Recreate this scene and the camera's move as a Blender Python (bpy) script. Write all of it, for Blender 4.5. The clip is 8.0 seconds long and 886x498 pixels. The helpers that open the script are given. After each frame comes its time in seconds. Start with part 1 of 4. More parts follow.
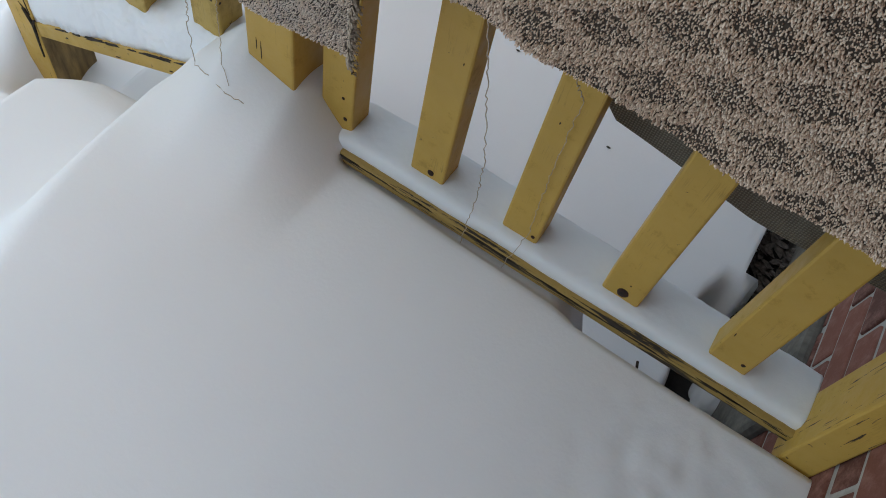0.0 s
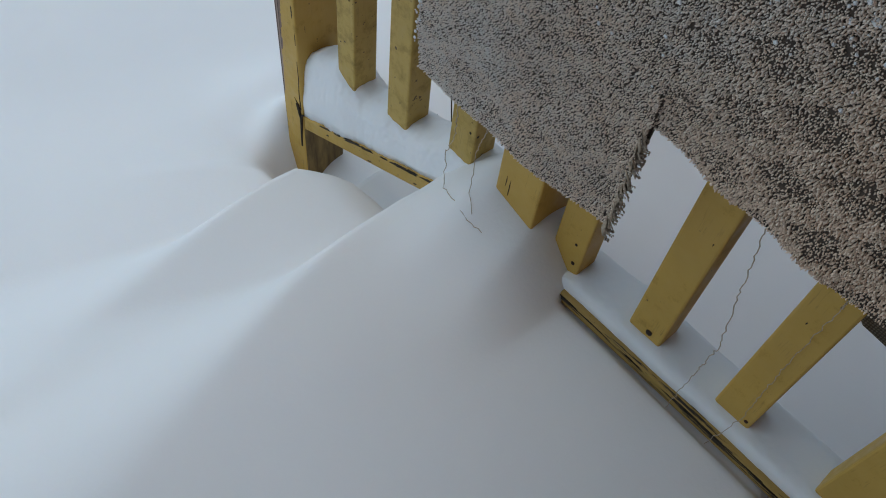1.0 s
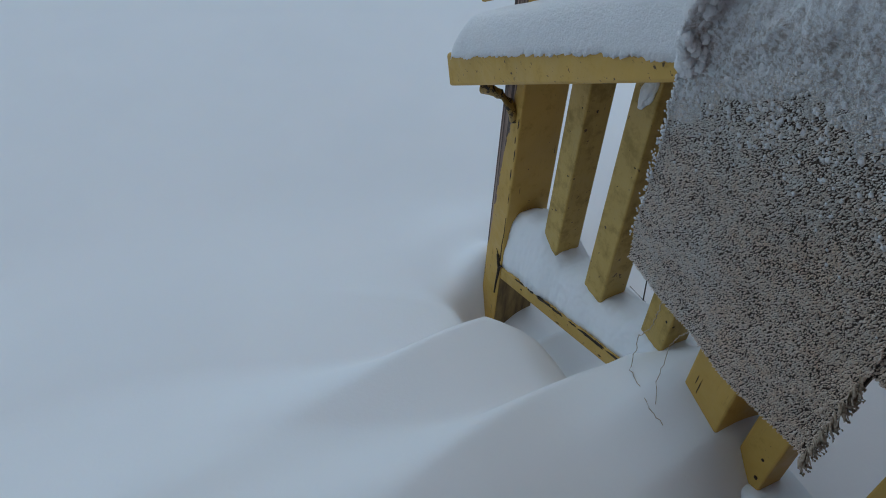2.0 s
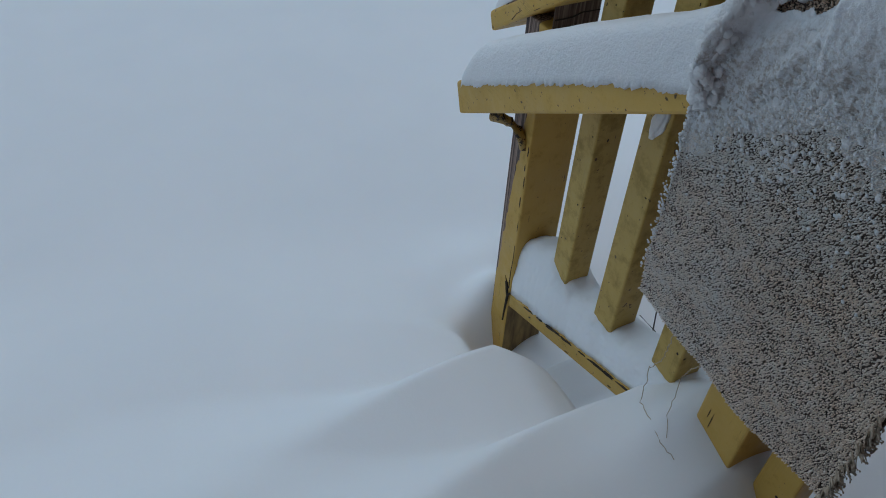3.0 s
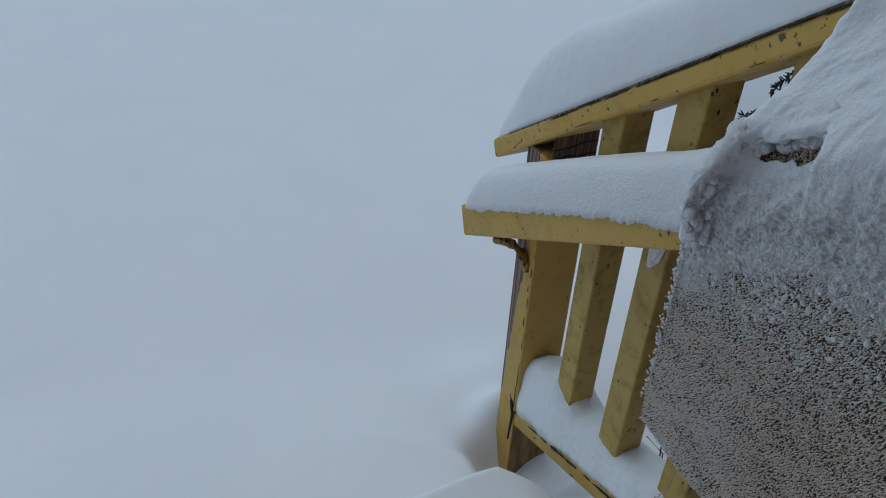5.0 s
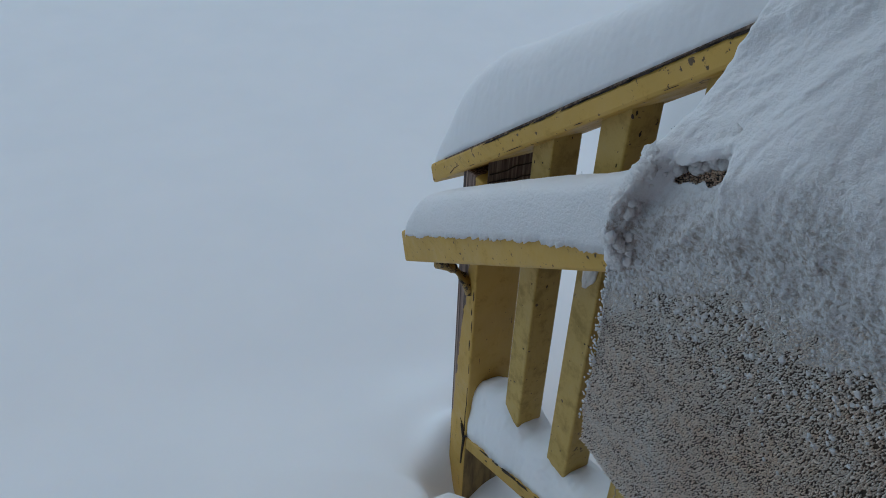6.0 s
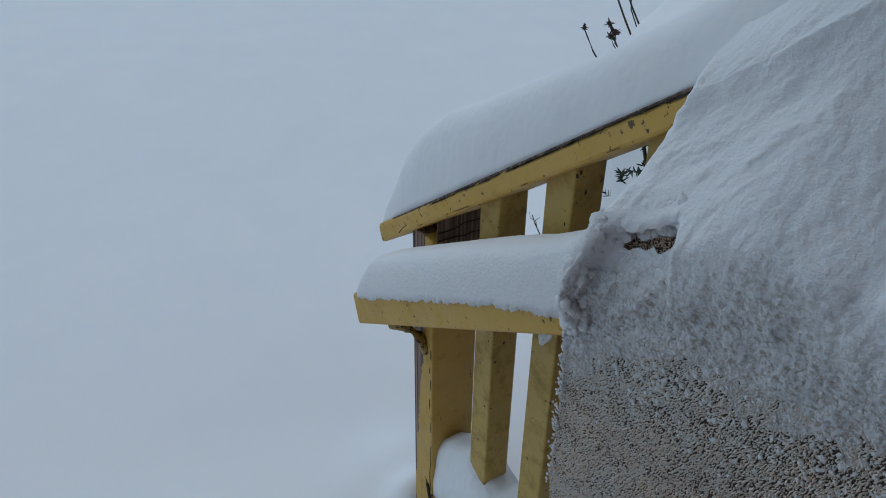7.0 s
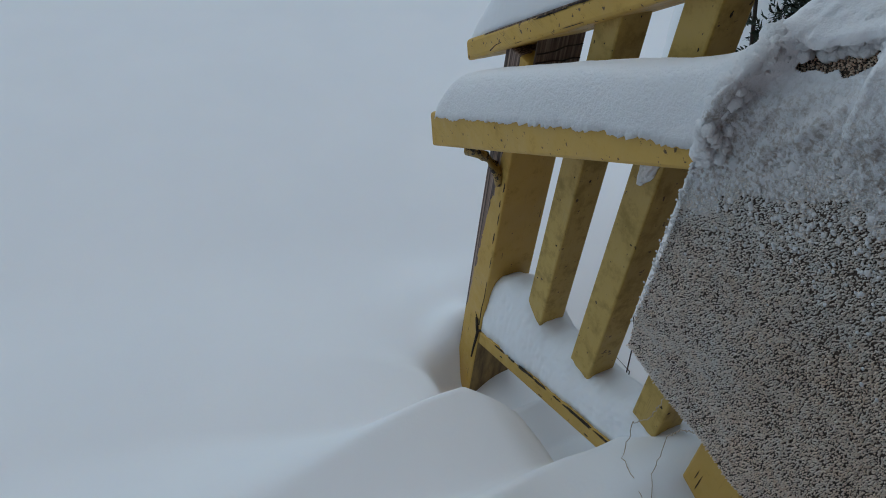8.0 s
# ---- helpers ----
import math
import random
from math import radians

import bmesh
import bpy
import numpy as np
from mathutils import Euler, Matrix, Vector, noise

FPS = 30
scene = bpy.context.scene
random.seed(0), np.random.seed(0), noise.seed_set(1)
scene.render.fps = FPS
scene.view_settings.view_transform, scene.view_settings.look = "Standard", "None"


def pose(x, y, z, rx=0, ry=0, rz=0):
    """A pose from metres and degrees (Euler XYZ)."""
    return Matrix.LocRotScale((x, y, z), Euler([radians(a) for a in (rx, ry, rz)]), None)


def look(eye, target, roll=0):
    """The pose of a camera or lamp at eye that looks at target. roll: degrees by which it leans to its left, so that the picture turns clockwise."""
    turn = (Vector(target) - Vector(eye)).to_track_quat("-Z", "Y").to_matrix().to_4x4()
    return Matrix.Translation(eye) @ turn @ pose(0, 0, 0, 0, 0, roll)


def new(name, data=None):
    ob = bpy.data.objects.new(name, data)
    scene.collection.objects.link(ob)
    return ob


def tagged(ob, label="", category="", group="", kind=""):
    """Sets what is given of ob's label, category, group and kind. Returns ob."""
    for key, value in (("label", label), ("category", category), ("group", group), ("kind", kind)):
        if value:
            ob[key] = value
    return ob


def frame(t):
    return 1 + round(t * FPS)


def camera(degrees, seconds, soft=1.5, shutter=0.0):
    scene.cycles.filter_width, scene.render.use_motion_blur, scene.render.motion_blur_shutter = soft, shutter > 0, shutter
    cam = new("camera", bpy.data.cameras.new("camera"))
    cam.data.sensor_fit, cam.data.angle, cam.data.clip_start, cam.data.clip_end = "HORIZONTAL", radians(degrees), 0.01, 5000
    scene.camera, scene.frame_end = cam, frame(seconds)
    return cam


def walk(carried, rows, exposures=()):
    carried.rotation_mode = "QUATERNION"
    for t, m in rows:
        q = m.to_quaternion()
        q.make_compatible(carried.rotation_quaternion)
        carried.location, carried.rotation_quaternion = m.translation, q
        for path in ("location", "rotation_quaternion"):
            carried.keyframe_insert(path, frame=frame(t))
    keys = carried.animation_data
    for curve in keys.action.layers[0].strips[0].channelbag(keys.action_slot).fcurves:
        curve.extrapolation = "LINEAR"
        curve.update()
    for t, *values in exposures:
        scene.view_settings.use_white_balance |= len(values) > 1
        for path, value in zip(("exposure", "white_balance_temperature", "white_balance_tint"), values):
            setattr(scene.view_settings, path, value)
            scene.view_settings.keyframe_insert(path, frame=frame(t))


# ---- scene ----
cam = camera(59.9, 8.0, 1.0)
PATH = [
    (0, (0.447, -0.685, 0.999), (0.11, 0.307, -0.704), 16.4),
    (0.2, (0.425, -0.687, 1.004), (0.112, 0.228, -0.747), 17.0),
    (0.5, (0.435, -0.707, 0.994), (0.058, 0.195, -0.75), 15.2),
    (0.7, (0.406, -0.713, 1.01), (-0.065, 0.183, -0.715), 13.9),
    (0.8, (0.376, -0.711, 1.014), (-0.204, 0.188, -0.675), 11.5),
    (1, (0.338, -0.715, 1.056), (-0.445, 0.153, -0.567), 8.3),
    (1.2, (0.304, -0.745, 1.085), (-0.655, 0.053, -0.478), 6.7),
    (1.3, (0.303, -0.739, 1.094), (-0.742, -0.02, -0.452), 4.4),
    (1.5, (0.295, -0.757, 1.114), (-0.846, -0.092, -0.389), 3.4),
    (1.7, (0.292, -0.748, 1.128), (-0.897, -0.109, -0.348), 2.5),
    (2, (0.295, -0.746, 1.133), (-0.939, -0.106, -0.306), 3.1),
    (2.2, (0.288, -0.736, 1.133), (-0.97, -0.09, -0.28), 2.7),
    (3.5, (0.279, -0.744, 1.137), (-1.028, -0.113, -0.24), 3.2),
    (4, (0.276, -0.731, 1.175), (-1.136, -0.06, -0.072), 3.0),
    (5.5, (0.279, -0.721, 1.179), (-1.176, -0.03, -0.007), 2.4),
    (6, (0.286, -0.685, 1.189), (-1.148, 0.094, 0.033), 2.1),
    (6.2, (0.274, -0.67, 1.204), (-1.154, 0.157, 0.074), 0.9),
    (6.5, (0.271, -0.664, 1.235), (-1.176, 0.191, 0.15), 0.4),
    (7, (0.25, -0.664, 1.219), (-1.167, 0.246, 0.141), 0.7),
    (7.5, (0.246, -0.675, 1.21), (-1.163, 0.244, 0.128), 1.0),
    (7.7, (0.238, -0.685, 1.194), (-1.137, 0.217, 0.055), 1.7),
    (7.8, (0.226, -0.695, 1.179), (-1.111, 0.185, -0.019), 3.9),
    (7.9, (0.196, -0.711, 1.158), (-1.089, 0.111, -0.136), 5.3),
    (8, (0.175, -0.727, 1.12), (-1.068, 0.021, -0.257), 6.8),
]
EXPOSURES = [(0.0, 0.60, 6480, 4), (0.5, 0.50, 6430, 3), (1.0, 0.12, 6180, 2), (1.5, -0.25, 5880, 1), (2.0, -0.36, 5780, 1), (3.5, -0.34, 5810, 1), (6.5, -0.29, 5880, 2), (7.5, -0.29, 5900, 2), (8.0, -0.29, 6060, 2)]
walk(cam, [(t, look(eye, target, roll)) for t, eye, target, roll in PATH], EXPOSURES)

# ---- light ----
world = bpy.data.worlds.new("overcast_sky")
scene.world = world
world.use_nodes = True
wn, wl = world.node_tree.nodes, world.node_tree.links
sky = wn.new("ShaderNodeTexSky")
sky.sky_type, sky.sun_disc = "NISHITA", False
sky.sun_elevation, sky.sun_rotation = radians(75), radians(-116)
sky.air_density, sky.dust_density, sky.ozone_density = 1.0, 2.0, 1.0
cloud = wn.new("ShaderNodeHueSaturation")
cloud.inputs["Saturation"].default_value = 0.85
cloud.inputs["Hue"].default_value = 0.48
wl.new(sky.outputs[0], cloud.inputs["Color"])
wl.new(cloud.outputs[0], wn["Background"].inputs["Color"])
wn["Background"].inputs["Strength"].default_value = 0.115
sun = new("sun", bpy.data.lights.new("sun", "SUN"))
sun.data.energy, sun.data.angle, sun.data.color = 0.55, radians(100), (1.0, 0.99, 0.97)
sun.matrix_world = look((-1.5, -0.8, 3.6), (0, 0, 0))


# ---- materials ----
def material(name, rough=0.6, metal=0.0):
    m = bpy.data.materials.new(name)
    m.use_nodes = True
    b = m.node_tree.nodes["Principled BSDF"]
    b.inputs["Roughness"].default_value, b.inputs["Metallic"].default_value = rough, metal
    return m, m.node_tree.nodes, m.node_tree.links, b


def noise_node(n, l, scale, detail=4.0, rough=0.55, stretch=(1, 1, 1), coords="Object"):
    co = n.new("ShaderNodeTexCoord")
    mp = n.new("ShaderNodeMapping")
    mp.inputs["Scale"].default_value = stretch
    t = n.new("ShaderNodeTexNoise")
    t.inputs["Scale"].default_value, t.inputs["Detail"].default_value, t.inputs["Roughness"].default_value = scale, detail, rough
    l.new(co.outputs[coords], mp.inputs[0])
    l.new(mp.outputs[0], t.inputs["Vector"])
    return t


def ramp(n, l, source, stops):
    r = n.new("ShaderNodeValToRGB")
    e = r.color_ramp.elements
    while len(e) < len(stops):
        e.new(0.5)
    for k, (p, c) in zip(e, stops):
        k.position, k.color = p, (*c, 1) if len(c) == 3 else c
    l.new(source, r.inputs[0])
    return r


def mix(n, l, fac, a, b):
    m = n.new("ShaderNodeMix")
    m.data_type = "RGBA"
    for k, v in ((0, fac), (6, a), (7, b)):
        if isinstance(v, bpy.types.NodeSocket):
            l.new(v, m.inputs[k])
        else:
            m.inputs[k].default_value = v if k == 0 else (*v, 1)
    return m.outputs[2]


def bump(n, l, b, heights, distance):
    last = None
    for h, strength in heights:
        k = n.new("ShaderNodeBump")
        k.inputs["Strength"].default_value, k.inputs["Distance"].default_value = strength, distance
        l.new(h, k.inputs["Height"])
        if last:
            l.new(last, k.inputs["Normal"])
        last = k.outputs[0]
    l.new(last, b.inputs["Normal"])


def snow_material(name, grain, strength, pale=1.0):
    m, n, l, b = material(name, 0.75)
    big = noise_node(n, l, 3.0, 3)
    fine = noise_node(n, l, grain, 5, 0.65)
    c = ramp(n, l, big.outputs[0], [(0.3, (0.83 * pale, 0.84 * pale, 0.865 * pale)), (0.7, (0.86 * pale, 0.865 * pale, 0.885 * pale))])
    l.new(c.outputs[0], b.inputs["Base Color"])
    b.inputs["Subsurface Weight"].default_value = 0.25
    b.inputs["Subsurface Radius"].default_value = (0.02, 0.025, 0.03)
    b.inputs["Subsurface Scale"].default_value = 0.5
    b.inputs["Specular IOR Level"].default_value = 0.25
    bump(n, l, b, [(fine.outputs[0], strength)], 0.004)
    return m


SNOW = snow_material("settled_snow", 140, 0.12)
CRUST = snow_material("grainy_snow", 190, 1.0)


def crusted_snow():
    """Smooth wind-packed snow that turns to a thin coarse crust, wool showing in its pores, where the mesh says crust."""
    m, n, l, b = material("coarse_snow", 0.75)
    b.inputs["Specular IOR Level"].default_value = 0.25
    b.inputs["Subsurface Weight"].default_value = 0.2
    b.inputs["Subsurface Radius"].default_value = (0.02, 0.025, 0.03)
    b.inputs["Subsurface Scale"].default_value = 0.3
    crust = n.new("ShaderNodeAttribute")
    crust.attribute_name = "crust"
    big = noise_node(n, l, 3.0, 3)
    white = ramp(n, l, big.outputs[0], [(0.3, (0.83, 0.84, 0.865)), (0.7, (0.86, 0.865, 0.885))])
    pore = noise_node(n, l, 170, 4, 0.7)
    p = ramp(n, l, pore.outputs[0], [(0.38, (0.85, 0.85, 0.85)), (0.55, (0, 0, 0))])
    shown = mix(n, l, crust.outputs["Fac"], (0, 0, 0), p.outputs[0])
    l.new(mix(n, l, shown, white.outputs[0], (0.42, 0.36, 0.31)), b.inputs["Base Color"])

    def scaled(h, lo, hi):
        k = n.new("ShaderNodeMapRange")
        k.inputs["To Min"].default_value, k.inputs["To Max"].default_value = lo, hi
        l.new(crust.outputs["Fac"], k.inputs["Value"])
        t = n.new("ShaderNodeMath")
        t.operation = "MULTIPLY"
        l.new(h, t.inputs[0])
        l.new(k.outputs[0], t.inputs[1])
        return t.outputs[0]

    coarse = noise_node(n, l, 70, 4, 0.6)
    fine = noise_node(n, l, 300, 3, 0.7)
    bump(n, l, b, [(scaled(coarse.outputs[0], 0.45, 0.8), 0.7), (scaled(pore.outputs[0], 0.25, 1.0), 1.0), (scaled(fine.outputs[0], 0.3, 0.8), 0.8)], 0.006)
    return m


BLANKET = crusted_snow()


def paint_material(name, base, worn, along=(3.2, 3.2, 0.22), mould=0.62, pits=0.70):
    """Ochre paint on softwood, cracked and flaked to dark wood in small places."""
    m, n, l, b = material(name, 0.5)
    big = noise_node(n, l, 4.0, 5, 0.6)
    grain = noise_node(n, l, 60, 4, 0.6, (1, 1, 0.06))
    dirt = noise_node(n, l, 22, 6, 0.7)
    crack = noise_node(n, l, 26, 5, 0.75, along)
    pit = noise_node(n, l, 75, 3, 0.6)
    tone = ramp(n, l, big.outputs[0], [(0.3, tuple(0.82 * c for c in base)), (0.7, base)])
    spot = ramp(n, l, dirt.outputs[0], [(mould, (0, 0, 0)), (mould + 0.16, (1, 1, 1))])
    soiled = mix(n, l, spot.outputs[0], tone.outputs[0], tuple(0.62 * c for c in base))
    flake = ramp(n, l, crack.outputs[0], [(worn, (0, 0, 0)), (worn + 0.015, (1, 1, 1))])
    col = mix(n, l, flake.outputs[0], soiled, (0.035, 0.025, 0.018))
    speck = ramp(n, l, pit.outputs[0], [(pits, (0, 0, 0)), (pits + 0.03, (1, 1, 1))])
    col = mix(n, l, speck.outputs[0], col, (0.10, 0.06, 0.02))
    # fine hairline cracks along the grain, and grime in them
    hair = noise_node(n, l, 55, 4, 0.7, tuple(1.6 if a > 1 else 0.05 for a in along))
    line = ramp(n, l, hair.outputs[0], [(0.485, (0, 0, 0)), (0.5, (1, 1, 1)), (0.515, (0, 0, 0))])
    grime = noise_node(n, l, 9, 5, 0.7)
    where = ramp(n, l, grime.outputs[0], [(0.52, (0, 0, 0)), (0.72, (0.75, 0.75, 0.75))])
    both = mix(n, l, line.outputs[0], (0, 0, 0), where.outputs[0])
    col = mix(n, l, both, col, tuple(0.3 * c for c in base))
    l.new(col, b.inputs["Base Color"])
    gloss = ramp(n, l, dirt.outputs[0], [(0.35, (0.42, 0.42, 0.42)), (0.65, (0.75, 0.75, 0.75))])
    l.new(gloss.outputs[0], b.inputs["Roughness"])
    bump(n, l, b, [(grain.outputs[0], 0.16), (dirt.outputs[0], 0.10), (flake.outputs[0], -0.35)], 0.003)
    return m


YELLOW = (0.60, 0.375, 0.075)
PAINT = paint_material("ochre_paint", YELLOW, 0.71, mould=0.58, pits=0.72)
HAND_PAINT = paint_material("specked_ochre_paint", YELLOW, 0.76, (0.22, 3.2, 3.2), 0.60, 0.64)
PAINT_WORN = paint_material("cracked_ochre_paint", YELLOW, 0.61)
MILDEW = paint_material("mildewed_ochre_paint", (0.51, 0.345, 0.078), 0.69, mould=0.49, pits=0.665)
RAIL_PAINT = paint_material("flaking_ochre_rail_paint", (0.42, 0.275, 0.075), 0.53, (0.20, 3.4, 3.4))
STAIR_PAINT = paint_material("chipped_ochre_rail_paint", (0.55, 0.35, 0.075), 0.64, (0.20, 3.4, 3.4), 0.58, 0.67)


def wood_material():
    m, n, l, b = material("bare_weathered_wood", 0.85)
    g = noise_node(n, l, 34, 5, 0.65, (5.0, 5.0, 0.13))
    c = ramp(n, l, g.outputs[0], [(0.36, (0.03, 0.02, 0.015)), (0.5, (0.13, 0.085, 0.06)), (0.64, (0.27, 0.20, 0.15))])
    l.new(c.outputs[0], b.inputs["Base Color"])
    bump(n, l, b, [(g.outputs[0], 0.7)], 0.004)
    return m


WOOD = wood_material()


def peeled_material():
    """Ochre paint that has peeled off the post's outer edge, down to grooved bare wood."""
    m = paint_material("peeled_ochre_paint", YELLOW, 0.665, mould=0.58)
    n, l = m.node_tree.nodes, m.node_tree.links
    b = n["Principled BSDF"]
    painted = b.inputs["Base Color"].links[0].from_socket
    g = noise_node(n, l, 34, 4, 0.6, (7.0, 7.0, 0.05))
    bare = ramp(n, l, g.outputs[0], [(0.38, (0.035, 0.02, 0.016)), (0.50, (0.17, 0.105, 0.08)), (0.66, (0.40, 0.29, 0.23))])
    co = n.new("ShaderNodeTexCoord")
    sep = n.new("ShaderNodeSeparateXYZ")
    l.new(co.outputs["Object"], sep.inputs[0])
    width = n.new("ShaderNodeMapRange")
    for key, v in (("From Min", -0.30), ("From Max", 0.20), ("To Min", -0.868), ("To Max", -0.820)):
        width.inputs[key].default_value = v
    l.new(sep.outputs["Z"], width.inputs["Value"])
    jag = noise_node(n, l, 30, 4, 0.7, (1, 1, 0.35))
    shift = n.new("ShaderNodeMath")
    shift.operation = "MULTIPLY_ADD"
    shift.inputs[1].default_value = 0.05
    l.new(jag.outputs[0], shift.inputs[0])
    l.new(width.outputs[0], shift.inputs[2])
    less = n.new("ShaderNodeMath")
    less.operation = "SUBTRACT"
    l.new(shift.outputs[0], less.inputs[0])
    l.new(sep.outputs["X"], less.inputs[1])
    edge = n.new("ShaderNodeMapRange")
    edge.inputs["From Min"].default_value, edge.inputs["From Max"].default_value = 0.024, 0.0255
    l.new(less.outputs[0], edge.inputs["Value"])
    l.new(mix(n, l, edge.outputs[0], painted, bare.outputs[0]), b.inputs["Base Color"])
    return m


PEELED = peeled_material()


def plain_material(name, a, c, scale, rough=0.8, strength=0.3, stretch=(1, 1, 1)):
    m, n, l, b = material(name, rough)
    t = noise_node(n, l, scale, 5, 0.65, stretch)
    r = ramp(n, l, t.outputs[0], [(0.35, a), (0.65, c)])
    l.new(r.outputs[0], b.inputs["Base Color"])
    bump(n, l, b, [(t.outputs[0], strength)], 0.003)
    return m




def backing_material():
    """A coarse open weave: two sets of fine ribs."""
    m, n, l, b = material("woven_backing", 0.95)
    co = n.new("ShaderNodeTexCoord")
    ribs = []
    for axis in ("X", "Z"):
        w = n.new("ShaderNodeTexWave")
        w.wave_type, w.bands_direction = "BANDS", axis
        w.inputs["Scale"].default_value, w.inputs["Distortion"].default_value = 75.0, 0.6
        l.new(co.outputs["Object"], w.inputs["Vector"])
        ribs.append(w)
    k = n.new("ShaderNodeMath")
    k.operation = "MULTIPLY"
    l.new(ribs[0].outputs["Fac"], k.inputs[0])
    l.new(ribs[1].outputs["Fac"], k.inputs[1])
    stain = noise_node(n, l, 12, 4)
    c = ramp(n, l, k.outputs[0], [(0.05, (0.06, 0.05, 0.04)), (0.5, (0.30, 0.26, 0.21))])
    tint = ramp(n, l, stain.outputs[0], [(0.3, (0.16, 0.135, 0.105)), (0.7, (0.32, 0.28, 0.225))])
    l.new(mix(n, l, 0.45, c.outputs[0], tint.outputs[0]), b.inputs["Base Color"])
    bump(n, l, b, [(k.outputs[0], 0.6)], 0.002)
    return m


BACKING = backing_material()
TWIG = plain_material("dead_stem", (0.02, 0.014, 0.011), (0.06, 0.042, 0.032), 90)
NEEDLE = plain_material("yew_needle", (0.012, 0.022, 0.014), (0.035, 0.05, 0.03), 60)
MORTAR = plain_material("lime_mortar", (0.36, 0.34, 0.31), (0.5, 0.48, 0.45), 45)
CONCRETE = plain_material("damp_concrete", (0.11, 0.10, 0.085), (0.22, 0.20, 0.17), 25)
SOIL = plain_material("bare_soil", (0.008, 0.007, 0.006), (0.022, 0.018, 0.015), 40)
RUST = plain_material("rusty_nail", (0.015, 0.008, 0.006), (0.05, 0.018, 0.01), 120)
YARN = plain_material("loose_yarn", (0.32, 0.25, 0.18), (0.55, 0.46, 0.36), 200)


def brick_material():
    m, n, l, b = material("red_brick", 0.85)
    info = n.new("ShaderNodeObjectInfo")
    t = noise_node(n, l, 40, 6, 0.7)
    base = ramp(n, l, info.outputs["Random"], [(0.0, (0.11, 0.042, 0.03)), (0.5, (0.18, 0.065, 0.045)), (1.0, (0.25, 0.095, 0.065))])
    spot = ramp(n, l, t.outputs[0], [(0.45, (0, 0, 0)), (0.75, (1, 1, 1))])
    l.new(mix(n, l, spot.outputs[0], base.outputs[0], (0.33, 0.16, 0.13)), b.inputs["Base Color"])
    bump(n, l, b, [(t.outputs[0], 0.5)], 0.004)
    return m


BRICK = brick_material()


def pile_material():
    """Beige looped pile, whitened by rime and caught snow high up and towards the open end of the railing."""
    m, n, l, b = material("beige_rug_pile", 0.95)
    geo = n.new("ShaderNodeNewGeometry")
    co = n.new("ShaderNodeTexCoord")
    sep = n.new("ShaderNodeSeparateXYZ")
    l.new(co.outputs["Object"], sep.inputs[0])
    tone = ramp(n, l, geo.outputs["Random Per Island"], [(0.0, (0.34, 0.235, 0.165)), (0.15, (0.68, 0.51, 0.385)), (0.5, (0.86, 0.675, 0.53)), (1.0, (0.94, 0.79, 0.65))])

    def span(axis, lo, hi, top):
        k = n.new("ShaderNodeMapRange")
        k.interpolation_type = "SMOOTHSTEP"
        for key, v in (("From Min", lo), ("From Max", hi), ("To Min", 0.0), ("To Max", top)):
            k.inputs[key].default_value = v
        l.new(sep.outputs[axis], k.inputs["Value"])
        return k.outputs[0]

    def math2(op, p, q):
        k = n.new("ShaderNodeMath")
        k.operation = op
        for i, v in enumerate((p, q)):
            if isinstance(v, bpy.types.NodeSocket):
                l.new(v, k.inputs[i])
            else:
                k.inputs[i].default_value = v
        return k.outputs[0]

    open_end = span("X", 0.48, -0.05, 1.0)
    high = span("Z", 0.45, 0.82, 0.45)
    edge = span("X", 0.36, -0.32, 0.66)
    big = noise_node(n, l, 9.0, 4)
    fine = noise_node(n, l, 90.0, 3)
    amount = math2("ADD", math2("MULTIPLY", high, open_end), edge)
    rough = math2("ADD", math2("MULTIPLY", math2("SUBTRACT", big.outputs[0], 0.5), 0.9), math2("MULTIPLY", math2("SUBTRACT", fine.outputs[0], 0.5), 1.2))
    total = n.new("ShaderNodeMath")
    total.operation, total.use_clamp = "ADD", True
    l.new(amount, total.inputs[0])
    l.new(math2("MULTIPLY", rough, math2("MINIMUM", math2("MULTIPLY", amount, 2.5), 1.0)), total.inputs[1])
    # no rime in the sheltered hollow under slumped snow: browner pile doubles as shade
    off = n.new("ShaderNodeVectorMath")
    off.operation = "DISTANCE"
    off.inputs[1].default_value = (-0.20, -0.118, 0.785)
    l.new(co.outputs["Object"], off.inputs[0])
    dry = n.new("ShaderNodeMapRange")
    dry.inputs["From Min"].default_value, dry.inputs["From Max"].default_value = 0.045, 0.065
    l.new(off.outputs["Value"], dry.inputs["Value"])
    frost = math2("MULTIPLY", total.outputs[0], dry.outputs[0])
    l.new(mix(n, l, frost, tone.outputs[0], (0.84, 0.825, 0.80)), b.inputs["Base Color"])
    b.inputs["Specular IOR Level"].default_value = 0.1
    return m


PILE = pile_material()
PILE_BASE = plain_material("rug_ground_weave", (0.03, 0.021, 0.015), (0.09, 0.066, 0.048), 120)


# ---- mesh helpers ----
def finish(name, bm, mat, parent=None, label="", smooth=False):
    me = bpy.data.meshes.new(name)
    bm.to_mesh(me)
    bm.free()
    me.materials.append(mat)
    if smooth:
        me.polygons.foreach_set("use_smooth", [True] * len(me.polygons))
    ob = new(name, me)
    if parent:
        ob.parent = parent
    if label:
        ob["label"] = label
    return ob


def part(name, bm, mat, parent, label="", smooth=False):
    return finish(name, bm, mat, parent, label, smooth)


def thing(name, label, category, group="", kind=""):
    return tagged(new(name), label, category, group, kind)


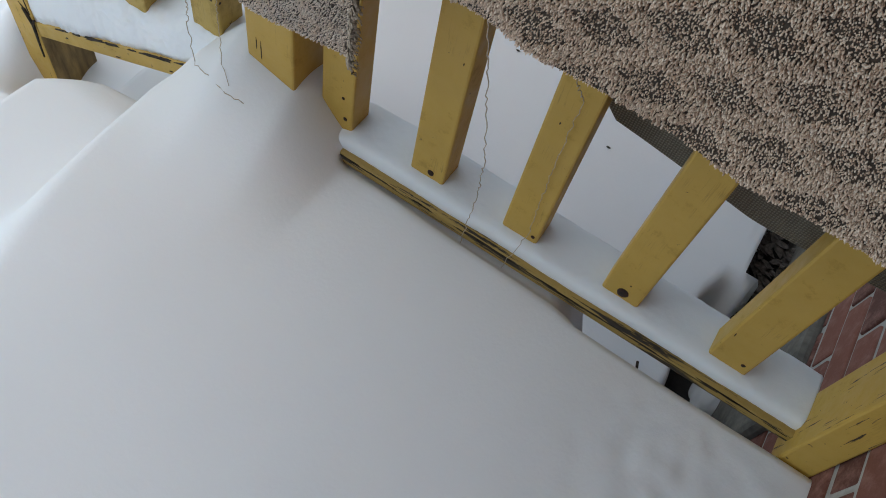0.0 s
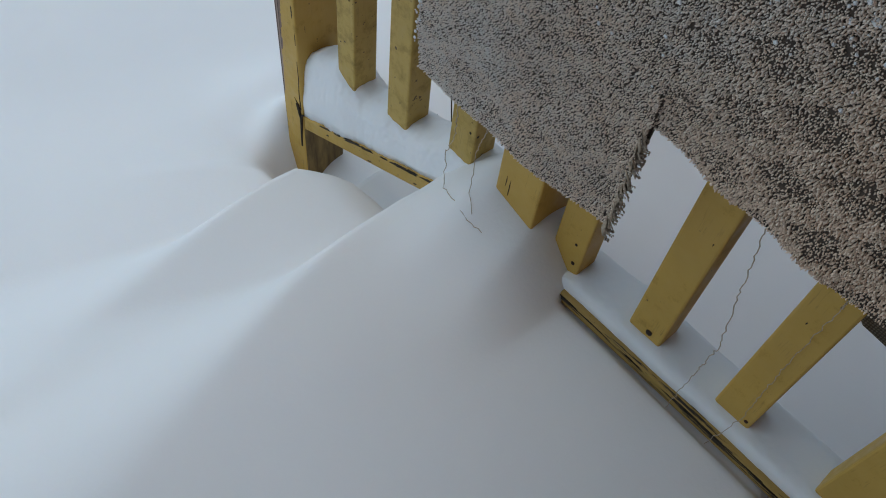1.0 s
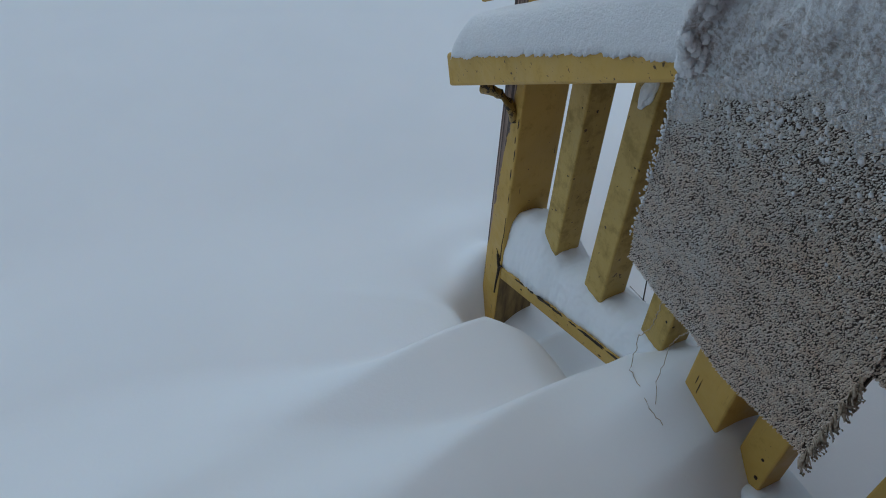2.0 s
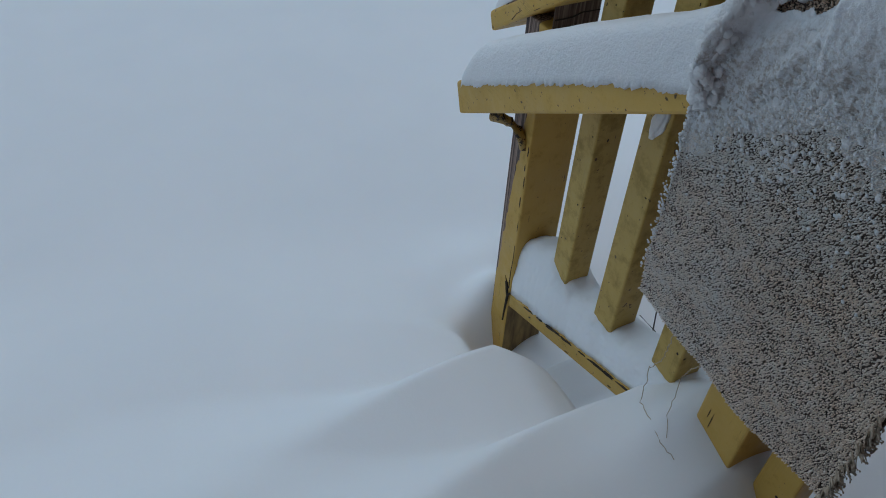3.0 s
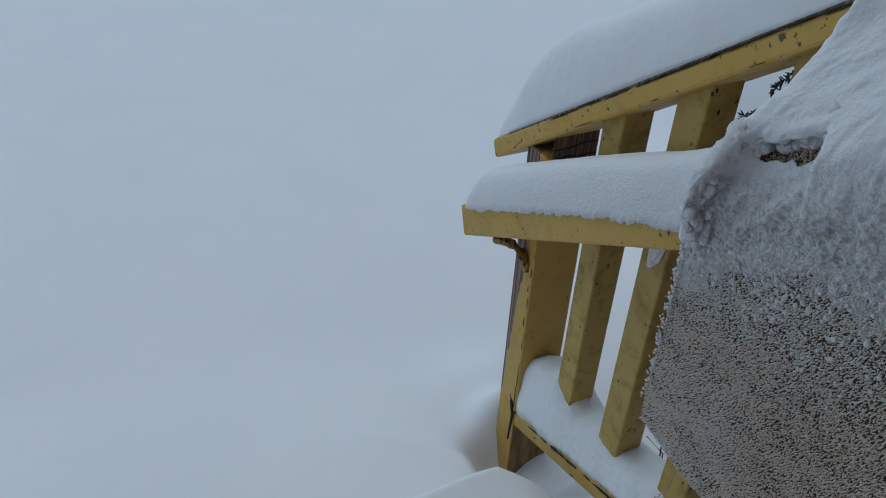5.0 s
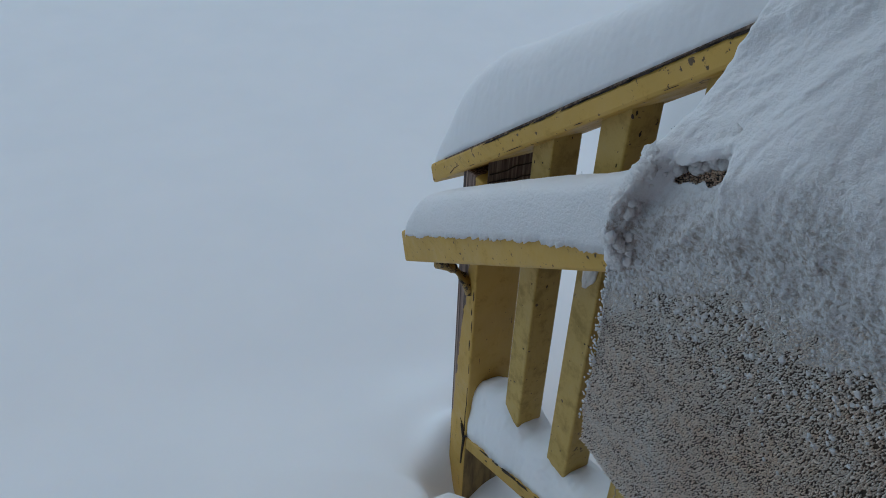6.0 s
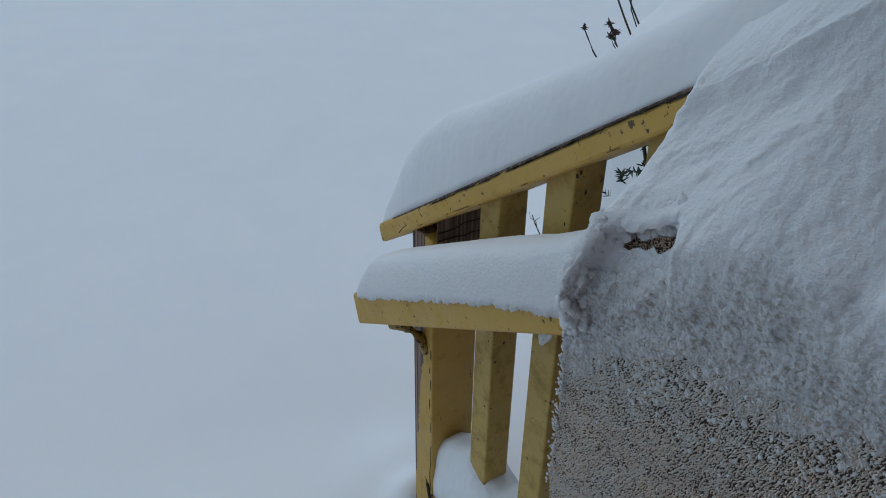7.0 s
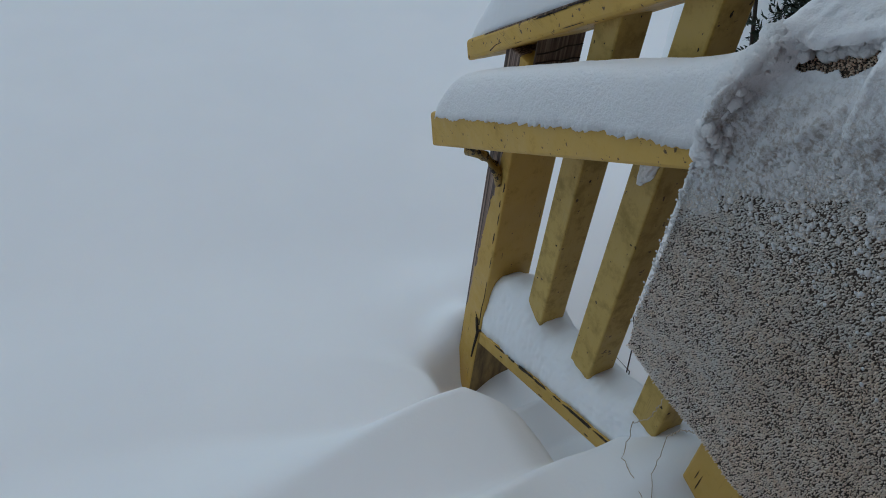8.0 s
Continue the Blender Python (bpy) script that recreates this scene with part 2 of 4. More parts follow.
def box(x0, x1, y0, y1, z0, z1, bevel=0.004, shear=0.0, wobble=0.0):
    """A board; shear lifts it with x, by that much a metre."""
    bm = bmesh.new()
    bmesh.ops.create_cube(bm, size=1.0)
    for v in bm.verts:
        v.co = Vector(((x0 + x1) / 2 + v.co.x * (x1 - x0), (y0 + y1) / 2 + v.co.y * (y1 - y0), (z0 + z1) / 2 + v.co.z * (z1 - z0)))
    if bevel:
        bmesh.ops.bevel(bm, geom=bm.edges[:], offset=bevel, segments=2, affect="EDGES", profile=0.5)
    for v in bm.verts:
        v.co.z += shear * (v.co.x - x0)
    return bm


def grid_mesh(name, xs, ys, height, mat, parent=None, label=""):
    verts = [(x, y, height(x, y)) for y in ys for x in xs]
    w = len(xs)
    faces = [(j * w + i, j * w + i + 1, (j + 1) * w + i + 1, (j + 1) * w + i) for j in range(len(ys) - 1) for i in range(w - 1)]
    me = bpy.data.meshes.new(name)
    me.from_pydata(verts, [], faces)
    me.materials.append(mat)
    me.polygons.foreach_set("use_smooth", [True] * len(me.polygons))
    ob = new(name, me)
    if parent:
        ob.parent = parent
    if label:
        ob["label"] = label
    return ob


def step(a, b, v):
    t = min(1.0, max(0.0, (v - a) / (b - a)))
    return t * t * (3 - 2 * t)


def wave(x, y, z, s):
    return noise.noise(Vector((x * s, y * s, z * s)))


def tube(points, radius, sides=5, taper=0.6):
    bm = bmesh.new()
    rings = []
    pts = [Vector(p) for p in points]
    for i, p in enumerate(pts):
        d = (pts[min(i + 1, len(pts) - 1)] - pts[max(i - 1, 0)]).normalized()
        u = d.orthogonal().normalized()
        w = d.cross(u)
        r = radius * (1 - (1 - taper) * i / max(1, len(pts) - 1))
        rings.append([bm.verts.new(p + r * (math.cos(a) * u + math.sin(a) * w)) for a in [2 * math.pi * k / sides for k in range(sides)]])
    for a, b in zip(rings, rings[1:]):
        for k in range(sides):
            bm.faces.new((a[k], a[(k + 1) % sides], b[(k + 1) % sides], b[k]))
    bm.faces.new(rings[0][::-1])
    bm.faces.new(rings[-1])
    return bm


# ---- snow-covered ground, stairs and landing ----
def stair_level(x, y, floor):
    z = -0.045
    for nose, drop, soft in ((-0.365, 0.165, 0.11), (-0.670, 0.165, 0.095)):
        soft *= 0.42 + 2.0 * step(-0.18, -1.0, y)
        z -= drop * (1 - step(nose - soft, nose + soft, x))
    return z + (floor - z) * (1 - step(-1.5, -0.75, x))


def snow_level(x, y):
    far = step(1.0, 4.0, math.hypot(x, y))
    ground = -0.47 + 0.015 * wave(x, y, 0, 0.7) + 0.03 * wave(x, y, 3, 0.10) * far
    # snow hollowed out round the end post, and a slope of snow under the stair's rail
    ground += 0.09 * math.exp(-(((x + 1.02) / 0.16) ** 2 + ((y - 0.05) / 0.22) ** 2))
    ground += 0.20 * math.exp(-(((x + 0.28) / 0.26) ** 2 + ((y - 0.08) / 0.30) ** 2))
    # dry hollow beside the house, behind the rail
    if 0.3 < x < 1.3 and -0.3 < y < 2.0:
        rough = 0.03 * wave(x, y, 1, 9) + 0.13 * wave(x, y, 6, 21) * step(0.52, 0.64, y)
        near_house = x + rough - 0.10 * step(0.42, 0.56, y) + 0.05 * step(0.58, 0.70, y) + 0.08 * (1 - step(0.04, 0.12, y))
        ground -= 0.20 * step(0.70, 0.735, near_house) * step(-0.2, -0.02, y) * (1 - 0.6 * step(0.9, 1.3, y))
    if x > 1.2 or y > 0.45 or x < -1.75 or y < -2.6:
        return ground
    flight = stair_level(x + 0.03 * step(-0.35, -0.9, y) * (1 - step(-0.5, -0.4, x)), y, ground) + 0.010 * wave(x, y, 0, 2.2) * step(-1.4, -0.9, x)
    # drift against the newel
    flight += 0.145 * float(np.interp(x, (-0.34, -0.28, -0.21, -0.177, -0.079, -0.03, 0.02), (0.0, 0.45, 0.95, 0.99, 0.76, 0.36, 0.0))) * math.exp(-((y / 0.15) ** 2))
    flight += 0.004 * wave(x, y, 7, 34) * step(0.45, 0.7, x) * step(-0.55, -0.3, y) * (1 - step(-0.12, -0.07, y))
    flight -= 0.014 * math.exp(-(((x + 0.62) / 0.07) ** 2 + ((y + 0.06) / 0.12) ** 2))
    flight -= 0.02 * step(-0.13, -0.05, y) * (1 - step(-0.38, -0.26, x)) * step(-1.3, -0.9, x)
    joined = step(-0.36, -0.29, x) * (1 - step(-0.035, 0.02, x))
    edge = float(np.interp(x, (-0.7, -0.4, -0.3, 0.0, 0.117, 0.6, 0.83), (-0.042, -0.038, -0.055, -0.040, -0.043, -0.054, -0.058))) + 0.003 * wave(x, 0, 0, 5) + 0.15 * joined
    if x < -0.52:
        edge -= 6.0 * min(0.11, -0.52 - x) ** 2
    soft = 0.010 + 0.012 * (1 - step(-0.3, -0.2, x)) + 0.010 * (1 - step(-0.62, -0.45, x)) + 0.03 * joined + 0.45 * (1 - step(-1.15, -0.78, x))
    inside = 1 - step(edge - soft, edge + soft, y)
    if x < -0.3:
        low = ground + max(0.0, flight - 0.16 - ground) * step(-1.0, -0.7, x)
    else:
        low = max(ground, -0.064 - 0.5 * step(0.42, 0.60, x + 0.02 * wave(x, y, 0, 14)))
        low += (ground - low) * step(0.07, 0.13, y)
    hollow = 0.07 * math.exp(-(((x + 0.81) / 0.07) ** 2 + ((y + 0.03) / 0.06) ** 2))
    # a bank against the outer corner of the end post
    hump = 0.125 * (1 - step(-0.885, -0.82, x)) * math.exp(-(max(0.0, -0.89 - x) / 0.07) ** 2 - ((y - 0.01) / 0.08) ** 2)
    return ground + (low + (flight - low) * inside - ground) * step(-2.6, -2.1, y) * (1 - step(0.25, 0.35, y)) - hollow + hump


def spaced(a, b, d, far):
    n = round((b - a) / d)
    v = [a + (b - a) * i / n for i in range(n + 1)]
    lo, hi, g = [], [], d
    p, q = a, b
    while q < far:
        g *= 1.25
        p, q = p - g, q + g
        lo.append(p)
        hi.append(q)
    return lo[::-1] + v + hi


tagged(grid_mesh("ground", spaced(-1.7, 0.95, 0.011, 600), spaced(-1.3, 0.35, 0.011, 600), snow_level, SNOW),
       "smooth deep white snow burying the stairs, landing and yard", "snow", kind="structure")

# ---- house wall ----
wall = tagged(new("wall_house"), "red brick house wall with pale mortar joints", "wall", kind="structure")
part("mortar", box(0.8905, 1.15, -5.0, 5.0, -1.2, 6.0, 0), MORTAR, wall)
# unseen roof, added to keep sky light off the landing and rug
tagged(finish("roof_shade", box(-0.40, 1.2, -2.1, 2.4, 2.4, 2.52, 0.01), WOOD), "added dark boarded roof, out of view, that shades the landing and rug", "roof", kind="structure")

# ---- railing ----
railing_label = "ochre-yellow painted wooden stair railing, cracked paint, laden with snow"
rail = thing("railing", railing_label, "railing")


def cap_top(x):
    return min(1.045, 0.919 + 0.739 * (x + 0.268))


def hand_top(x):
    return min(0.80, 0.26 + 0.625 * (x + 0.956))


def stair_foot(x):
    return -0.262 + 0.407 * (x + 0.79)


BW, BD = 0.063, 0.05
for i, right in enumerate((0.006, 0.185, 0.361, 0.543, 0.728)):
    part("baluster", box(right - BW, right, -0.005, -0.005 + BD, -0.03, 1.005), PAINT, rail)
for right, width in ((-0.614, 0.056), (-0.448, 0.061), (-0.270, 0.062)):
    b = box(right - width, right, 0.0, 0.058, stair_foot(right), 2.0)
    for v in b.verts:
        if v.co.z > 1.5:
            v.co.z = cap_top(v.co.x) - 0.03
    part("baluster", b, MILDEW, rail, "weathered baluster with mildew specks")
part("bottom_rail", box(-0.085, 0.84, -0.035, 0.075, -0.055, -0.030, 0.005), RAIL_PAINT, rail)
part("bottom_rail", box(-0.788, -0.13, -0.02, 0.075, stair_foot(-0.788) - 0.042, stair_foot(-0.788), 0.005, 0.407), STAIR_PAINT, rail)
def cut_end(bm, x0, slope, middle):
    """Cuts a sloping rail's lower end square to its run."""
    for v in bm.verts:
        if v.co.x < x0 + 0.02:
            v.co.x -= 0.55 * slope * (v.co.z - middle)
    return bm


part("cap_rail", cut_end(box(-0.985, -0.09, -0.03, 0.085, cap_top(-0.985) - 0.038, cap_top(-0.985), 0.007, 0.739), -0.985, 0.739, cap_top(-0.985) - 0.019), HAND_PAINT, rail)
part("weathered_top", box(-0.93, -0.12, -0.0285, 0.083, cap_top(-0.93) + 0.001, cap_top(-0.93) + 0.006, 0.001, 0.739), WOOD, rail, "dark rotten upper edge")
part("cap_rail", box(-0.09, 0.87, -0.03, 0.085, 1.007, 1.045), PAINT, rail)
part("handrail", cut_end(box(-0.935, -0.075, -0.12, -0.022, hand_top(-0.935) - 0.066, hand_top(-0.935), 0.006, 0.628), -0.935, 0.628, hand_top(-0.935) - 0.033), HAND_PAINT, rail)
part("handrail", box(-0.072, 0.87, -0.12, -0.022, 0.745, 0.80, 0.006), HAND_PAINT, rail)
part("newel_post", box(-0.175, -0.084, -0.04, 0.06, -0.3, 0.93), PAINT, rail)
part("wall_post", box(0.832, 0.886, -0.062, 0.04, -0.09, 1.0), PAINT_WORN, rail)
part("end_post", box(-0.866, -0.79, -0.02, 0.09, -0.65, cap_top(-0.862) - 0.03), PEELED, rail, "post with paint peeled to bare grey-brown wood")
# ---- snow lying on the rails ----
def ridge(name, label, x0, x1, top, ymid, half, height, mat, fringe=0.004, seed=0.0, nose=(0.12, 0.12), lean=0.0, full=0.62, drop=None, rough=1.0):
    """A long pillow of snow over a rail: top(x) is what it lies on, height(x) how deep it is."""
    n, m = max(24, int((x1 - x0) / 0.003)), 72
    bm = bmesh.new()
    rows = []
    for i in range(n + 1):
        x = x0 + (x1 - x0) * i / n
        a = min(1.0, (x - x0) / nose[0]) if nose[0] else 1.0
        c = min(1.0, (x1 - x) / nose[1]) if nose[1] else 1.0
        k = math.sqrt(max(0.0, 1 - (1 - a) ** 2)) * math.sqrt(max(0.0, 1 - (1 - c) ** 2))
        h = max(0.004, height(x) * k) * (1 + 0.05 * wave(x, seed, 0, 4))
        row = []
        for j in range(m + 1):
            th = math.pi * j / m
            cy, sz = -math.cos(th), math.sin(th)
            y = ymid + half * math.copysign(abs(cy) ** full, cy) * (0.9 + 0.1 * k) + lean * sz * h
            z = top(x) + h * sz ** full
            low = 1 - min(1.0, sz * 1.6)
            z -= fringe * low ** 2 * (0.4 + 0.9 * wave(x, seed + y, 2, 60) + 1.0 * wave(x, seed, 5, 190))
            if drop and cy < 0:
                z -= drop(x) * low
                y -= 0.003 * low
            d = rough * (0.0024 * wave(x, y, z + seed, 12) + 0.0007 * wave(x, y, z + seed, 32) + 0.0006 * wave(x, y, z, 95))
            row.append(bm.verts.new((x, y + d * cy, z + d * sz)))
        rows.append(row)
    for p, q in zip(rows, rows[1:]):
        for j in range(m):
            bm.faces.new((p[j], q[j], q[j + 1], p[j + 1]))
        bm.faces.new((p[0], p[m], q[m], q[0]))
    bm.faces.new(rows[0])
    bm.faces.new(rows[-1][::-1])
    bmesh.ops.recalc_face_normals(bm, faces=bm.faces[:])
    ob = finish(name, bm, mat, smooth=True)
    return tagged(ob, label, "snow", kind="stuff")


def pick(xs, vs):
    return lambda x: float(np.interp(x, xs, vs))


ridge("snow_cap", "thick rounded pillow of fresh snow on the sloping cap rail", -0.99, 0.12, cap_top, 0.033, 0.058,
      pick((-1.0, -0.9, -0.78, -0.56, -0.43, -0.3, -0.1), (0.11, 0.165, 0.172, 0.135, 0.115, 0.105, 0.11)), SNOW, 0.003, 1.0, (0.16, 0.30))
ridge("snow_cap", "rounded grainy snow lying along the sloping handrail", -0.925, -0.245, hand_top, -0.066, 0.055,
      pick((-0.95, -0.6, -0.42, -0.34, -0.28, -0.24), (0.085, 0.086, 0.078, 0.082, 0.105, 0.135)), CRUST, 0.008, 4.0, (0.06, 0), 0.0, 0.58, pick((-0.93, -0.75, -0.5, -0.36, -0.28, -0.25), (0.0, 0.004, 0.012, 0.024, 0.034, 0.0)))
ridge("snow_cap", "thin smooth snow along the landing's bottom rail", -0.04, 0.833, lambda x: -0.034, 0.028, 0.052,
      pick((-0.1, 0.0, 0.1, 0.83), (0.016, 0.030, 0.036, 0.030)), SNOW, 0.002, 8.0, (0.06, 0), 0.0, 0.5, None, 1.0)
def stair_drift(x):
    """Heaped against the post, blown out round each baluster."""
    h = float(np.interp(x, (-0.79, -0.75, -0.70, -0.65, -0.58, -0.52, -0.4, -0.25, -0.1), (0.172, 0.188, 0.180, 0.160, 0.130, 0.108, 0.090, 0.084, 0.07)))
    for foot in (-0.640, -0.478, -0.300):
        h *= 1 - 0.08 * math.exp(-((x - foot - 0.055) / 0.022) ** 2)
        h *= 1 + 0.16 * math.exp(-((x - foot + 0.030) / 0.030) ** 2)
    return h * (1 + 0.03 * wave(x, 0, 3, 17))


ridge("snow_cap", "lumpy drift of snow heaped on the stair's bottom rail", -0.79, -0.1, stair_foot, 0.037, 0.053,
      stair_drift, SNOW, 0.004, 12.0, (0, 0), 0.0, 0.6, None, 3.0)


# ---- rug over the railing ----
def rug_bottom(x):
    z = 0.298 if x < 0.078 else 0.478 - 0.055 * (x - 0.09)
    return z + 0.008 * wave(x, 0, 0, 9) + 0.03 * max(0.0, -0.22 - x)


def back_hem(x):
    return float(np.interp(x, (0.1, 0.2, 0.27, 0.37, 0.6), (0.36, 0.37, 0.29, 0.195, 0.168)))


RUG_L, RUG_R = -0.298, 0.84


def rug_point(x, s, off=0.0):
    """s from 0 at the front hem up to 1 at the handrail, 2 at the cap's front edge, 3 at its back, 4 at the back hem."""
    zb, zh, zc = rug_bottom(x), hand_top(x) + 0.006, cap_top(x) + 0.006
    fold = 0.010 * wave(x, s, 0, 5) + 0.006 * wave(x * 2, s, 4, 6)
    if s < 1:
        p, q = Vector((x, -0.126 + fold * (1 - s), zb + (zh - zb) * s)), Vector((0, -1, 0))
    elif s < 2:
        u = s - 1
        p, q = Vector((x, -0.126 + 0.09 * u, zh + (zc - zh) * u ** 0.8)), Vector((0, -0.8, 0.4)).normalized()
    elif s < 3:
        u = s - 2
        p, q = Vector((x, -0.036 + 0.14 * u, zc + 0.004 * math.sin(math.pi * u))), Vector((0, 0, 1))
    else:
        u = s - 3
        p, q = Vector((x, 0.104 + 0.012 * u + 0.01 * wave(x, s, 9, 4), zc - (zc - back_hem(x)) * u)), Vector((0, 1, 0))
    p.x += 0.064 * min(1.0, max(0.0, s - 1)) * (1 - step(-0.30, 0.25, x))
    p.x += (0.006 * wave(0, p.z, 0, 26) + 0.004 * wave(0, p.z, 3, 70)) * (1 - step(RUG_L, RUG_L + 0.09, x))
    return p + q * off, q


rug = thing("rug", "beige looped-pile rug hung over the railing, frosted with snow", "rug")


def sheet(s0, s1, n, off, flip, x0=RUG_L, x1=RUG_R):
    bm = bmesh.new()
    cols = 160
    rows = [[bm.verts.new(rug_point(x0 + (x1 - x0) * i / cols, s0 + (s1 - s0) * j / n, off)[0]) for i in range(cols + 1)] for j in range(n + 1)]
    for p, q in zip(rows, rows[1:]):
        for i in range(cols):
            f = (p[i], p[i + 1], q[i + 1], q[i])
            bm.faces.new(f[::-1] if flip else f)
    return bm


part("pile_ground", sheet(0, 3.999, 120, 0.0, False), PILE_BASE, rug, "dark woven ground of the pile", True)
part("backing", sheet(0, 3.999, 120, -0.004, True, RUG_L + 0.002, RUG_R - 0.002), BACKING, rug, "grey-brown woven mesh backing", True)


def tufts(spacing):
    """Loops of yarn: short bent stubs, tall and tight on the trellis bands, low and loose in the lozenges."""
    rnd = random.Random(5)
    verts, faces = [], []
    for i in range(int((RUG_R - RUG_L) / spacing) + 1):
        x = RUG_L + i * spacing
        zb, zh, zc = rug_bottom(x), hand_top(x), cap_top(x)
        lengths = (zh - zb, math.hypot(0.09, zc - zh))
        for k, length in enumerate(lengths):
            for j in range(int(length / spacing) + 1):
                xx = x + rnd.uniform(-0.6, 0.6) * spacing
                s = k + min(0.999, max(0.0, (j + rnd.uniform(-0.5, 0.5)) * spacing / length))
                if not RUG_L <= xx <= RUG_R or s > 1.42:
                    continue
                p, q = rug_point(xx, s)
                a = abs(((p.x + (p.z - 0.3) * 1.75) / 0.122 + 0.3) % 1 - 0.5) * 2
                b = abs(((p.x - (p.z - 0.3) * 1.75) / 0.122) % 1 - 0.5) * 2
                band = max(step(0.58, 0.72, a), step(0.58, 0.72, b)) * (0.3 + 0.7 * step(0.0, 0.3, p.x))
                worn = 0.5 + 0.8 * wave(p.x, p.z, 0, 150) + 0.45 * wave(p.x, p.z, 5, 40)
                if rnd.random() < 0.08 + (0.24 + 0.16 * step(0.05, 0.35, p.x)) * (1 - band) * min(1.0, max(0.0, worn)):
                    continue
                h = (0.0026 + 0.0022 * band) * rnd.uniform(0.55, 1.3)
                r = spacing * (0.52 + 0.14 * band) * rnd.uniform(0.7, 1.2)
                u = Vector((1, 0, 0))
                w = q.cross(u)
                bend = u * rnd.uniform(-0.35, 0.35) * h + w * rnd.uniform(-0.35, 0.35) * h - Vector((0, 0, 0.05 * h))
                base = len(verts)
                ang = rnd.uniform(0, 6.28)
                sides = 3
                for lift, wide, curve in ((-0.1, 0.8, 0.0), (0.7, 0.95, 0.5)):
                    for t in range(sides):
                        th = ang + t * 2.0944
                        verts.append(tuple(p + q * (lift * h) + bend * curve + (u * math.cos(th) + w * math.sin(th)) * (r * wide)))
                verts.append(tuple(p + q * h + bend))
                for t in range(sides):
                    v = (t + 1) % sides
                    faces.append((base + t, base + v, base + sides + v, base + sides + t))
                    faces.append((base + sides + t, base + sides + v, base + 2 * sides))
    me = bpy.data.meshes.new("rug_face")
    me.from_pydata(verts, [], faces)
    me.materials.append(PILE)
    me.polygons.foreach_set("use_smooth", [True] * len(me.polygons))
    ob = new("rug_face", me)
    ob.parent = rug
    tagged(ob, "shaggy beige loops with a trellis of tighter bands", kind="stuff")


tufts(0.0020)


def yarn(points, radius=0.0008, name="loose_yarn", mat=None):
    """A crinkled end of yarn through the given points."""
    rnd = random.Random(len(points) * 31 + int(1000 * abs(points[0][0])))
    pts = []
    for a, b in zip(points, points[1:]):
        a, b = Vector(a), Vector(b)
        n = max(3, int((b - a).length / 0.008))
        for i in range(n):
            pts.append(a + (b - a) * i / n + Vector([rnd.uniform(-0.0018, 0.0018) for _ in range(3)]))
    pts.append(Vector(points[-1]))
    return part(name, tube(pts, radius, 4, 0.9), mat or YARN, rug, "crinkled strand hanging from the hem")


yarn([(0.236, -0.128, 0.47), (0.25, -0.10, 0.33), (0.266, -0.09, 0.216), (0.258, -0.048, 0.09), (0.254, -0.040, -0.028), (0.255, -0.045, -0.085)])
yarn([(0.337, -0.128, 0.465), (0.337, -0.012, 0.324), (0.337, -0.009, 0.172), (0.344, -0.010, 0.023), (0.335, -0.038, -0.028), (0.332, -0.04, -0.07)], 0.0007)
yarn([(-0.202, -0.128, 0.31), (-0.235, -0.09, 0.18), (-0.280, -0.058, 0.09)] + [(x, y, snow_level(x, y) + 0.004) for x, y in ((-0.262, -0.072), (-0.225, -0.088), (-0.170, -0.102), (-0.138, -0.098))])
yarn([(-0.141, -0.128, 0.30), (-0.19, -0.075, 0.205), (-0.221, -0.05, 0.128)] + [(x, y, snow_level(x, y) + 0.004) for x, y in ((-0.200, -0.072), (-0.171, -0.092))], 0.0007)
# torn fringe down the side of the lower flap
fringe_rnd = random.Random(8)
for i in range(110):
    z = 0.298 + 0.18 * fringe_rnd.random()
    x = 0.078 + 0.008 * fringe_rnd.random()
    d, up = fringe_rnd.uniform(0.002, 0.009), fringe_rnd.uniform(-0.9, 0.4)
    part("fringe", tube([(x - 0.006, -0.131, z), (x + 0.5 * d, -0.136 - 0.006 * fringe_rnd.random(), z + 0.4 * d * up), (x + 0.9 * d, -0.134, z + d * up - 0.004), (x + 0.8 * d, -0.131, z + d * up - 0.009)],
                        fringe_rnd.uniform(0.0009, 0.0018), 5, 0.6), YARN, rug, "torn yarn fringe", True)


# ---- snow lying on the rug ----
def hang_at(x):
    """Where the slumped snow ends: high over a bare hollow, much lower to both sides of it."""
    return 1.265 - 0.20 * step(-0.182, -0.150, x) - 0.26 * (1 - step(-0.278, -0.250, x)) + 0.02 * wave(x, 0, 6, 45)


def along(s):
    """Metres up the rug from its hem, roughly."""
    return 0.45 * s if s < 1 else 0.45 + 0.26 * (s - 1)


